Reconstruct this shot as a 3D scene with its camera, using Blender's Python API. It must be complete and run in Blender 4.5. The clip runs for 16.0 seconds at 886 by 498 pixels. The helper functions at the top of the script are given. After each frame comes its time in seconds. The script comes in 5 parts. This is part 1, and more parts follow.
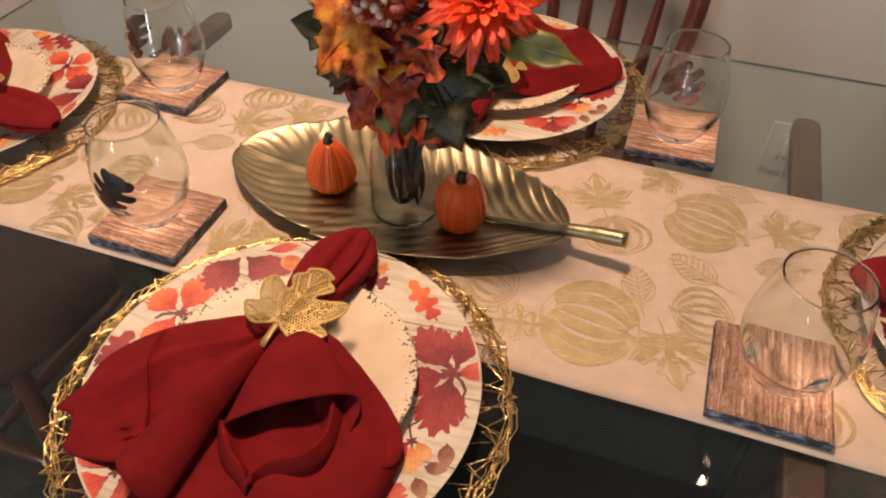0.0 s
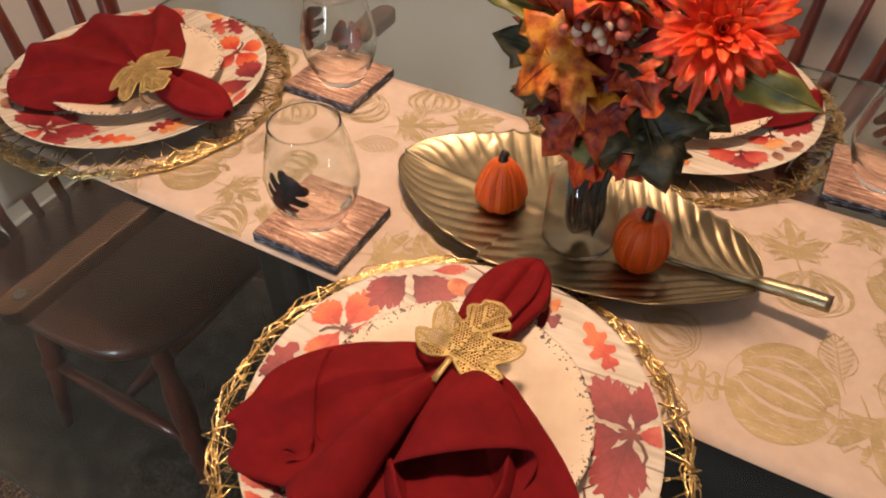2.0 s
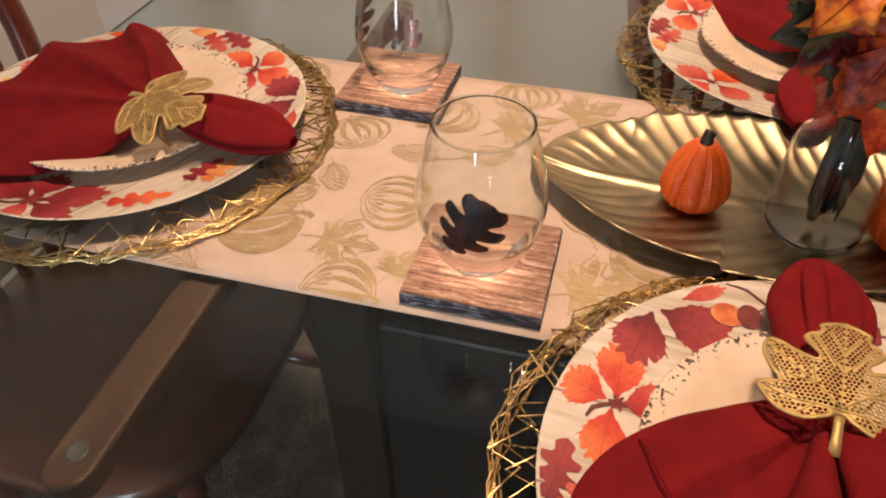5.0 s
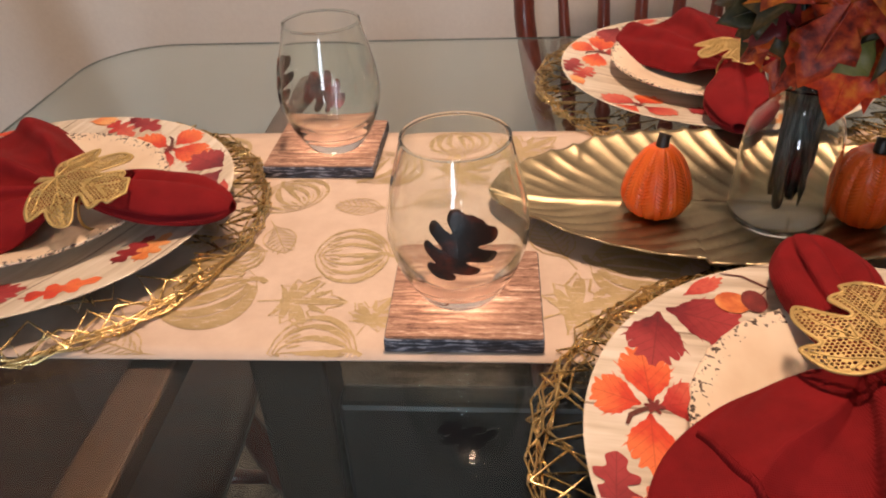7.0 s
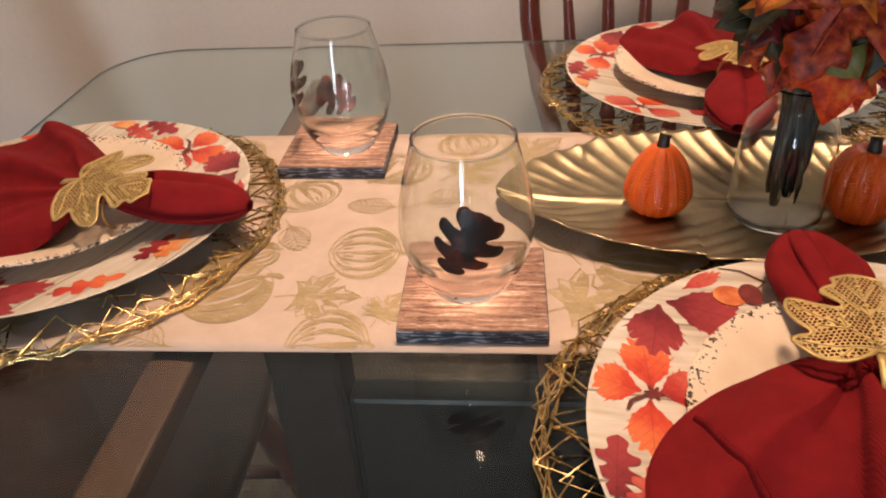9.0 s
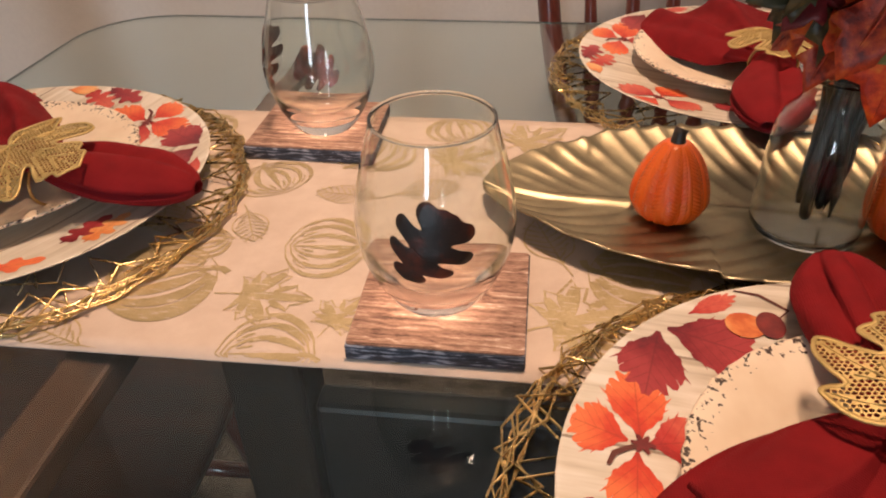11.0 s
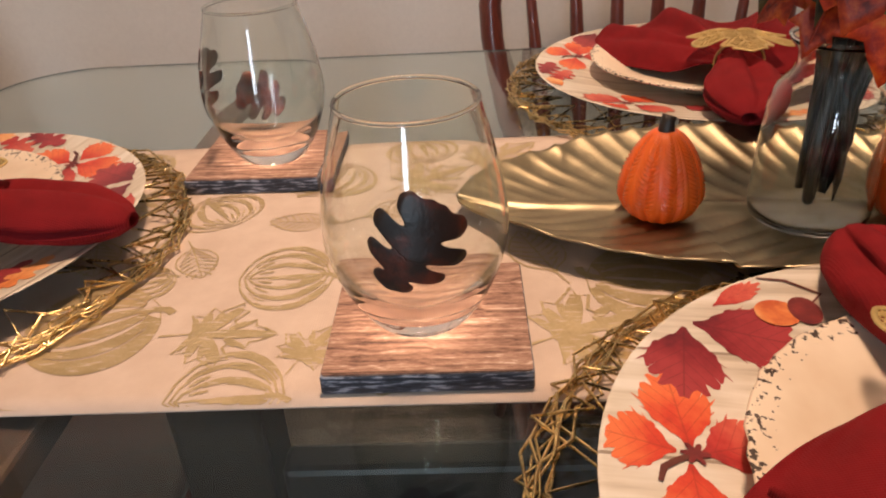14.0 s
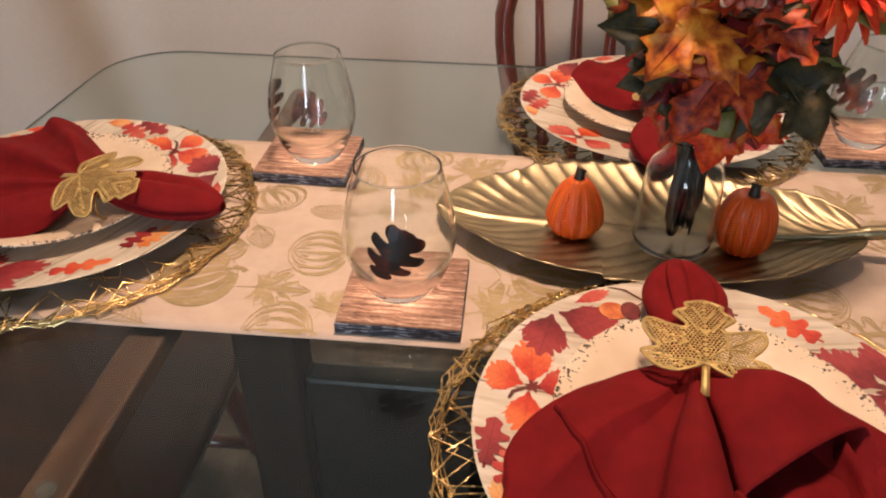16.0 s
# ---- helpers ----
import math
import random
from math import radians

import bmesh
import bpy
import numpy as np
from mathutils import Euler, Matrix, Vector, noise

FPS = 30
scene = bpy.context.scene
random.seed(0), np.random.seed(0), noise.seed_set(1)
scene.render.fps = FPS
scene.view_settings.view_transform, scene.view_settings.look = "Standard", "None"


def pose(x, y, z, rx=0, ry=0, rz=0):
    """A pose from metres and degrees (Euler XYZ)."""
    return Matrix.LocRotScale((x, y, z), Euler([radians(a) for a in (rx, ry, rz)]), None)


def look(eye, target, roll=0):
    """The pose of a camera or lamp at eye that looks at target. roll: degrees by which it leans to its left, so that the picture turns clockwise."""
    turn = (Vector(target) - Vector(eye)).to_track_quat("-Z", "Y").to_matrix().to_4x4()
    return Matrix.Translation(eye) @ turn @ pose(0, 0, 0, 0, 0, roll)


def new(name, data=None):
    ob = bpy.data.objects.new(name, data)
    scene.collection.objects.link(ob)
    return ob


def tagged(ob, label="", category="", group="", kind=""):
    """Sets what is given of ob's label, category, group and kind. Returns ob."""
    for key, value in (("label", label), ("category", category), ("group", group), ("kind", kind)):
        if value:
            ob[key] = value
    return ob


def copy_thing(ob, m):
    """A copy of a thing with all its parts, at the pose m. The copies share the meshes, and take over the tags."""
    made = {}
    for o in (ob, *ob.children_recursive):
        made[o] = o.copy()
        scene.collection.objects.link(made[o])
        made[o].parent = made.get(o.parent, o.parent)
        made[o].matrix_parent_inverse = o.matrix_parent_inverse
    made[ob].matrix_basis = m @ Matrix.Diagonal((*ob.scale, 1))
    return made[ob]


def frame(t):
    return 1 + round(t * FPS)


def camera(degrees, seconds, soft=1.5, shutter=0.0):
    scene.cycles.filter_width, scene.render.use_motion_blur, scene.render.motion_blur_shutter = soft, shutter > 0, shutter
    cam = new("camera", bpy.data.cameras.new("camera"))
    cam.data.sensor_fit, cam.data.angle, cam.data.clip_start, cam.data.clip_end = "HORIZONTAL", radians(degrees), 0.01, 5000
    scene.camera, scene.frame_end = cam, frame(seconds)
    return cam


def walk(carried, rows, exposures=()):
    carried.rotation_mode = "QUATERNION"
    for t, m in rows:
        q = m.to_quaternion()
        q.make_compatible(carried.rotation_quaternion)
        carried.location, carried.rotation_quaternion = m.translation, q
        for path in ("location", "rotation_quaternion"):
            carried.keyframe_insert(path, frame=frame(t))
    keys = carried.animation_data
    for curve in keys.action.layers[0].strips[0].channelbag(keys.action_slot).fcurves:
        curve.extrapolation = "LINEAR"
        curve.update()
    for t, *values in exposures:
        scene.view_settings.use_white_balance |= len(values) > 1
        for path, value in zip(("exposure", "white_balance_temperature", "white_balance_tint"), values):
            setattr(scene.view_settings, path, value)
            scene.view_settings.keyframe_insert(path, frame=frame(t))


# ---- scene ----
cam = camera(61.8, 16.0, soft=2.0)
PATH = [
    (0, (0.272, -0.555, 1.271), (-0.211, 0.805, -0.114), 0.2),
    (0.5, (0.275, -0.552, 1.274), (-0.209, 0.812, -0.107), 0.5),
    (1, (0.272, -0.552, 1.274), (-0.208, 0.817, -0.103), 1.4),
    (1.5, (0.252, -0.552, 1.274), (-0.253, 0.794, -0.116), 1.6),
    (2, (0.179, -0.532, 1.27), (-0.519, 0.702, -0.141), -0.5),
    (2.5, (0.105, -0.479, 1.251), (-0.627, 0.617, -0.253), -4.2),
    (3, (0.03, -0.481, 1.224), (-0.662, 0.546, -0.347), -5.0),
    (3.5, (-0.053, -0.506, 1.186), (-0.508, 0.668, -0.369), -1.4),
    (4, (-0.092, -0.505, 1.165), (-0.501, 0.745, -0.342), -0.5),
    (4.2, (-0.098, -0.505, 1.162), (-0.515, 0.782, -0.31), -0.5),
    (6.3, (-0.168, -0.494, 1.072), (-0.42, 1.089, -0.125), -2.8),
    (6.5, (-0.175, -0.498, 1.066), (-0.381, 1.108, -0.107), -2.7),
    (7, (-0.178, -0.51, 1.073), (-0.324, 1.135, -0.056), -2.8),
    (7.5, (-0.172, -0.516, 1.076), (-0.314, 1.126, -0.056), -2.8),
    (8, (-0.163, -0.531, 1.075), (-0.301, 1.09, -0.088), -3.1),
    (8.5, (-0.17, -0.528, 1.08), (-0.358, 1.089, -0.082), -3.7),
    (9, (-0.178, -0.53, 1.082), (-0.342, 1.116, -0.041), -3.3),
    (9.5, (-0.174, -0.532, 1.084), (-0.314, 1.111, -0.047), -3.8),
    (9.7, (-0.173, -0.532, 1.085), (-0.305, 1.111, -0.048), -3.4),
    (11.8, (-0.144, -0.402, 0.994), (-0.431, 1.21, -0.154), -1.7),
    (12, (-0.147, -0.393, 0.982), (-0.427, 1.245, -0.132), -3.2),
    (12.5, (-0.157, -0.375, 0.969), (-0.379, 1.315, -0.076), -3.4),
    (13, (-0.175, -0.384, 0.965), (-0.358, 1.338, -0.036), -4.9),
    (13.5, (-0.181, -0.405, 0.972), (-0.301, 1.333, -0.01), -4.0),
    (14, (-0.176, -0.43, 0.986), (-0.253, 1.303, -0.01), -3.2),
    (14.5, (-0.173, -0.461, 1.009), (-0.289, 1.265, 0.006), -2.3),
    (15, (-0.159, -0.501, 1.034), (-0.287, 1.205, -0.002), -2.2),
    (15.5, (-0.144, -0.551, 1.091), (-0.279, 1.134, 0.023), -0.1),
    (16, (-0.123, -0.598, 1.148), (-0.273, 1.036, 0.005), 0.6),
]
walk(cam, [(t, look(eye, target, roll)) for t, eye, target, roll in PATH], exposures=[(0, 0.03, 6550, 12), (4, 0.0, 6500, 13), (7, 0.06, 6350, 13), (9.7, 0.06, 6350, 13), (12, -0.04, 6300, 12), (14, -0.03, 6300, 12), (16, 0.03, 6300, 13)])

# ---- world, sun, lamps ----
world = bpy.data.worlds.new("World")
scene.world = world
world.use_nodes = True
_sky = world.node_tree.nodes.new("ShaderNodeTexSky")
_sky.sky_type, _sky.sun_disc = "NISHITA", False
_sky.sun_elevation, _sky.sun_rotation = radians(35), radians(160)
world.node_tree.links.new(_sky.outputs[0], world.node_tree.nodes["Background"].inputs[0])
world.node_tree.nodes["Background"].inputs[1].default_value = 0.1


def lamp(name, kind, m, energy, colour, **kw):
    data = bpy.data.lights.new(name, kind)
    data.energy, data.color = energy, colour
    for key, value in kw.items():
        if key == "radius":
            data.shadow_soft_size = value
        elif key == "size":
            data.shape, data.size, data.size_y = "RECTANGLE", value[0], value[1]
        elif key == "cone":
            data.spot_size, data.spot_blend = radians(value[0]), value[1]
        elif key == "angle":
            data.angle = value
    ob = new(name, data)
    ob.matrix_world = m
    return ob


WARM = (1.0, 0.665, 0.45)
lamp("ceiling_downlight", "SPOT", pose(-0.12, 0.03, 2.43, 0, 0, 0), 134.0, WARM, radius=0.13, cone=(110, 0.55))
for bulb in ((0.526, 0.376, 1.664), (-0.225, 0.47, 1.60)):
    lamp("candle_bulb", "POINT", pose(*bulb), 0.9, WARM, radius=0.008)
lamp("window_daylight", "AREA", pose(-0.35, -3.05, 1.25, 90, 0, 0), 27.0, (0.72, 0.87, 1.0), size=(0.34, 1.3))
lamp("sun", "SUN", look((2, -6, 5), (0, 0, 0)), 2.0, (1.0, 0.94, 0.86), angle=radians(0.5))


# ---- materials ----
class Nodes:
    def __init__(self, name):
        self.mat = bpy.data.materials.new(name)
        self.mat.use_nodes = True
        self.tree = self.mat.node_tree
        self.bsdf = self.tree.nodes["Principled BSDF"]

    def add(self, kind, **kw):
        n = self.tree.nodes.new(kind)
        for key, value in kw.items():
            n.inputs[key].default_value = value
        return n

    def link(self, a, b):
        self.tree.links.new(a, b)

    def coords(self, which="Object", scale=(1, 1, 1)):
        c = self.add("ShaderNodeTexCoord")
        m = self.add("ShaderNodeMapping")
        m.inputs["Scale"].default_value = scale
        self.link(c.outputs[which], m.inputs["Vector"])
        return m.outputs[0]

    def noise(self, vec, scale, detail=4.0, rough=0.55):
        n = self.add("ShaderNodeTexNoise", Scale=scale, Detail=detail, Roughness=rough)
        self.link(vec, n.inputs["Vector"])
        return n.outputs["Fac"]

    def ramp(self, fac, *stops):
        r = self.add("ShaderNodeValToRGB")
        el = r.color_ramp.elements
        while len(el) < len(stops):
            el.new(0.5)
        for e, (p, c) in zip(el, stops):
            e.position, e.color = p, (*c, 1) if len(c) == 3 else c
        self.link(fac, r.inputs[0])
        return r.outputs[0]

    def mix(self, fac, a, b):
        m = self.add("ShaderNodeMix")
        m.data_type = "RGBA"
        for sock, v in ((m.inputs[0], fac), (m.inputs[6], a), (m.inputs[7], b)):
            if isinstance(v, bpy.types.NodeSocket):
                self.link(v, sock)
            elif isinstance(v, tuple):
                sock.default_value = (*v, 1)
            else:
                sock.default_value = v
        return m.outputs[2]

    def maths(self, op, a, b=0.0, c=0.0):
        m = self.add("ShaderNodeMath")
        m.operation = op
        for sock, v in zip(m.inputs, (a, b, c)):
            if isinstance(v, bpy.types.NodeSocket):
                self.link(v, sock)
            else:
                sock.default_value = v
        return m.outputs[0]

    def bump(self, height, strength=0.3, distance=0.001):
        b = self.add("ShaderNodeBump", Strength=strength, Distance=distance)
        self.link(height, b.inputs["Height"])
        self.link(b.outputs[0], self.bsdf.inputs["Normal"])

    def set(self, **kw):
        for key, v in kw.items():
            sock = self.bsdf.inputs[key.replace("_", " ")]
            if isinstance(v, bpy.types.NodeSocket):
                self.link(v, sock)
            else:
                sock.default_value = (*v, 1) if isinstance(v, tuple) and len(v) == 3 else v
        return self.mat


def varied(name, dark, light, scale, rough=0.6, bump=0.2, fine=0.0, distance=0.001, **kw):
    """A surface with two scales of variation."""
    n = Nodes(name)
    v = n.coords()
    big, small = n.noise(v, scale), n.noise(v, fine or scale * 9, 5)
    f = n.maths("ADD", n.maths("MULTIPLY", big, 0.6), n.maths("MULTIPLY", small, 0.4))
    n.bump(small, bump, distance)
    return n.set(Base_Color=n.ramp(f, (0.36, dark), (0.64, light)), Roughness=rough, **kw)


def carpet_material():
    n = Nodes("carpet")
    v = n.coords()
    tuft, blot = n.noise(v, 160, 3, 0.7), n.noise(v, 22, 4)
    f = n.maths("ADD", n.maths("MULTIPLY", tuft, 0.65), n.maths("MULTIPLY", blot, 0.35))
    n.bump(tuft, 1.0, 0.008)
    return n.set(Base_Color=n.ramp(f, (0.40, (0.022, 0.016, 0.012)), (0.5, (0.060, 0.047, 0.037)), (0.60, (0.17, 0.14, 0.115))), Roughness=0.95)


def wood_material(name, dark, mid, light, rings, rough=0.4, stretch=(1, 12, 12), coat=0.0, gloss=0.5):
    n = Nodes(name)
    v = n.coords("Object", stretch)
    grain = n.noise(v, rings, 5, 0.6)
    fleck = n.noise(v, rings * 6, 3, 0.6)
    f = n.maths("ADD", n.maths("MULTIPLY", grain, 0.7), n.maths("MULTIPLY", fleck, 0.3))
    n.bump(fleck, 0.15, 0.0006)
    return n.set(Base_Color=n.ramp(f, (0.36, dark), (0.5, mid), (0.64, light)), Roughness=rough, Coat_Weight=coat, Coat_Roughness=0.15, Specular_IOR_Level=gloss)


def coaster_material():
    n = Nodes("burnt_pine")
    bend = n.noise(n.coords("Object", (14, 14, 14)), 2.0, 3)
    wavy = n.add("ShaderNodeVectorMath")
    wavy.operation = "ADD"
    n.link(n.coords("Object", (3.0, 130, 4)), wavy.inputs[0])
    n.link(n.maths("MULTIPLY", bend, 1.1), wavy.inputs[1])
    line = n.noise(wavy.outputs[0], 2.6, 4, 0.6)
    soot = n.noise(n.coords("Object", (22, 60, 22)), 2.2, 5, 0.65)
    fine = n.noise(n.coords("Object", (160, 700, 160)), 1.5, 3, 0.7)
    f = n.maths("ADD", n.maths("MULTIPLY", line, 0.52), n.maths("ADD", n.maths("MULTIPLY", soot, 0.26), n.maths("MULTIPLY", fine, 0.22)))
    n.bump(f, 0.7, 0.0012)
    return n.set(Base_Color=n.ramp(f, (0.38, (0.065, 0.034, 0.024)), (0.45, (0.20, 0.110, 0.078)), (0.52, (0.33, 0.195, 0.140)), (0.57, (0.43, 0.280, 0.205)), (0.61, (0.66, 0.52, 0.42))), Roughness=0.66, Specular_IOR_Level=0.25)


def scratched_edge_material():
    n = Nodes("dark_stained_edge")
    c = n.add("ShaderNodeTexCoord")
    m = n.add("ShaderNodeMapping")
    m.inputs["Rotation"].default_value = (0.0, radians(38), 0.0)
    m.inputs["Scale"].default_value = (60, 60, 420)
    n.link(c.outputs["Object"], m.inputs["Vector"])
    mark = n.noise(m.outputs[0], 1.3, 4, 0.6)
    blot = n.noise(n.coords(), 90, 3)
    f = n.maths("ADD", n.maths("MULTIPLY", mark, 0.75), n.maths("MULTIPLY", blot, 0.25))
    n.bump(mark, 0.4, 0.0006)
    return n.set(Base_Color=n.ramp(f, (0.42, (0.014, 0.016, 0.024)), (0.52, (0.045, 0.050, 0.072)), (0.60, (0.34, 0.35, 0.40))), Roughness=0.6)


def cloth_material(name, a, b, weave=900, sheen=0.0, rough=0.85, amount=0.25, gloss=0.5):
    n = Nodes(name)
    v = n.coords()
    wv = n.add("ShaderNodeTexWave", Scale=weave / 6.3, Distortion=0.6)
    n.link(v, wv.inputs["Vector"])
    wv2 = n.add("ShaderNodeTexWave", Scale=weave / 6.3, Distortion=0.6)
    wv2.bands_direction = "Y"
    n.link(v, wv2.inputs["Vector"])
    thread = n.maths("ADD", wv.outputs["Fac"], wv2.outputs["Fac"])
    slub = n.noise(v, 45, 5, 0.6)
    n.bump(n.maths("ADD", n.maths("MULTIPLY", thread, 0.5), slub), amount, 0.0012)
    return n.set(Base_Color=n.ramp(slub, (0.35, a), (0.65, b)), Roughness=rough, Sheen_Weight=sheen, Sheen_Roughness=0.5, Specular_IOR_Level=gloss)


def foil_material():
    n = Nodes("gold_foil_print")
    v = n.coords()
    speck = n.noise(v, 420, 4, 0.7)
    wear = n.noise(v, 60, 4)
    hatch = n.noise(n.coords("Object", (90, 420, 90)), 1.0, 3, 0.6)
    bare = n.maths("GREATER_THAN", hatch, 0.61)
    n.bump(speck, 0.5, 0.0004)
    f = n.maths("ADD", n.maths("MULTIPLY", speck, 0.5), n.maths("MULTIPLY", wear, 0.5))
    gold = n.ramp(f, (0.4, (0.49, 0.375, 0.19)), (0.6, (0.57, 0.445, 0.255)))
    return n.set(Base_Color=n.mix(bare, gold, (0.58, 0.46, 0.33)), Metallic=n.maths("MULTIPLY", n.maths("SUBTRACT", 1.0, bare), 0.42), Roughness=n.maths("ADD", n.maths("MULTIPLY", wear, 0.35), 0.24))


def gold_material(name, base, rough, scale=60, bump=0.1):
    n = Nodes(name)
    v = n.coords()
    f = n.noise(v, scale, 4)
    fine = n.noise(v, scale * 8, 3)
    n.bump(fine, bump, 0.0006)
    dark = tuple(c * 0.72 for c in base)
    return n.set(Base_Color=n.ramp(f, (0.35, dark), (0.65, base)), Metallic=1.0, Roughness=n.maths("ADD", n.maths("MULTIPLY", f, 0.18), rough - 0.09))


def glass_material(name, colour, rough=0.0, ior=1.45):
    n = Nodes(name)
    return n.set(Base_Color=colour, Transmission_Weight=1.0, Roughness=rough, IOR=ior)


def plate_wood_material():
    n = Nodes("whitewashed_plank_print")
    v = n.coords("Object", (6, 70, 6))
    g = n.noise(v, 2.0, 4, 0.6)
    s = n.noise(n.coords(), 14, 3)
    sep = n.add("ShaderNodeSeparateXYZ")
    n.link(n.coords(), sep.inputs[0])
    seam = n.maths("LESS_THAN", n.maths("ABSOLUTE", n.maths("SUBTRACT", n.maths("FRACT", n.maths("MULTIPLY", sep.outputs[1], 16.0)), 0.5)), 0.014)
    f = n.maths("ADD", n.maths("MULTIPLY", g, 0.6), n.maths("MULTIPLY", s, 0.4))
    col = n.ramp(f, (0.38, (0.48, 0.41, 0.31)), (0.5, (0.64, 0.575, 0.465)), (0.62, (0.75, 0.70, 0.61)))
    return n.set(Base_Color=n.mix(seam, col, (0.30, 0.24, 0.18)), Roughness=0.4, Coat_Weight=0.1)


def speckled_plate_material():
    n = Nodes("speckled_cream_melamine")
    v = n.coords()
    sep = n.add("ShaderNodeSeparateXYZ")
    n.link(v, sep.inputs[0])
    r = n.maths("SQRT", n.maths("ADD", n.maths("POWER", sep.outputs[0], 2.0), n.maths("POWER", sep.outputs[1], 2.0)))
    near = n.maths("MULTIPLY", n.maths("SUBTRACT", r, 0.0975), 80.0)
    near = n.maths("MINIMUM", n.maths("MAXIMUM", near, 0.0), 0.9)
    fleck = n.noise(v, 340, 2, 0.5)
    mask = n.maths("GREATER_THAN", n.maths("ADD", fleck, n.maths("MULTIPLY", near, 0.155)), 0.69)
    mask = n.maths("MULTIPLY", mask, n.maths("GREATER_THAN", r, 0.0975))
    base = n.ramp(n.noise(v, 30, 3), (0.35, (0.72, 0.58, 0.42)), (0.65, (0.80, 0.68, 0.52)))
    return n.set(Base_Color=n.mix(mask, base, (0.055, 0.035, 0.025)), Roughness=0.48, Coat_Weight=0.0)


def leaf_material(name, a, b, c, scale=55, rough=0.45, trans=0.0):
    n = Nodes(name)
    v = n.coords()
    f = n.noise(v, scale, 5, 0.6)
    fine = n.noise(v, scale * 7, 3)
    n.bump(fine, 0.35, 0.001)
    return n.set(Base_Color=n.ramp(f, (0.36, a), (0.5, b), (0.64, c)), Roughness=rough, Subsurface_Weight=trans, Subsurface_Scale=0.003)


def print_material(name, heart, mid, tip):
    """A watercolour leaf: dark at its heart, lighter to the tip, with fine veins; u across and v along the leaf."""
    n = Nodes(name)
    sep = n.add("ShaderNodeSeparateXYZ")
    n.link(n.coords("UV"), sep.inputs[0])
    x, y = n.maths("ABSOLUTE", sep.outputs[0]), sep.outputs[1]
    v = n.coords()
    wash, blot = n.noise(v, 55, 5, 0.65), n.noise(v, 150, 3, 0.6)
    f = n.maths("ADD", n.maths("MULTIPLY", y, 0.62), n.maths("MULTIPLY", n.maths("ADD", n.maths("MULTIPLY", wash, 0.7), n.maths("MULTIPLY", blot, 0.3)), 1.1))
    f = n.maths("SUBTRACT", f, 0.36)
    colour = n.ramp(f, (0.08, heart), (0.34, mid), (0.66, tip))
    side = n.maths("FRACT", n.maths("MULTIPLY", n.maths("SUBTRACT", y, n.maths("MULTIPLY", x, 0.95)), 6.0))
    line = n.maths("MAXIMUM", n.maths("LESS_THAN", side, 0.085), n.maths("LESS_THAN", x, 0.011))
    dark = tuple(c * 0.42 for c in mid)
    return n.set(Base_Color=n.mix(n.maths("MULTIPLY", line, 0.38), colour, dark), Roughness=0.42, Coat_Weight=0.15, Coat_Roughness=0.2)


def ring_material():
    n = Nodes("matt_gold_brass")
    v = n.coords()
    f, fine = n.noise(v, 70, 4), n.noise(v, 600, 3)
    n.bump(fine, 0.2, 0.0004)
    return n.set(Base_Color=n.ramp(f, (0.35, (0.50, 0.36, 0.13)), (0.65, (0.66, 0.49, 0.20))), Metallic=0.6, Roughness=0.52)


def glaze_material(name, a, b):
    n = Nodes(name)
    v = n.coords()
    f = n.noise(v, 40, 4)
    return n.set(Base_Color=n.ramp(f, (0.35, a), (0.65, b)), Roughness=0.30, Coat_Weight=0.45, Coat_Roughness=0.06)


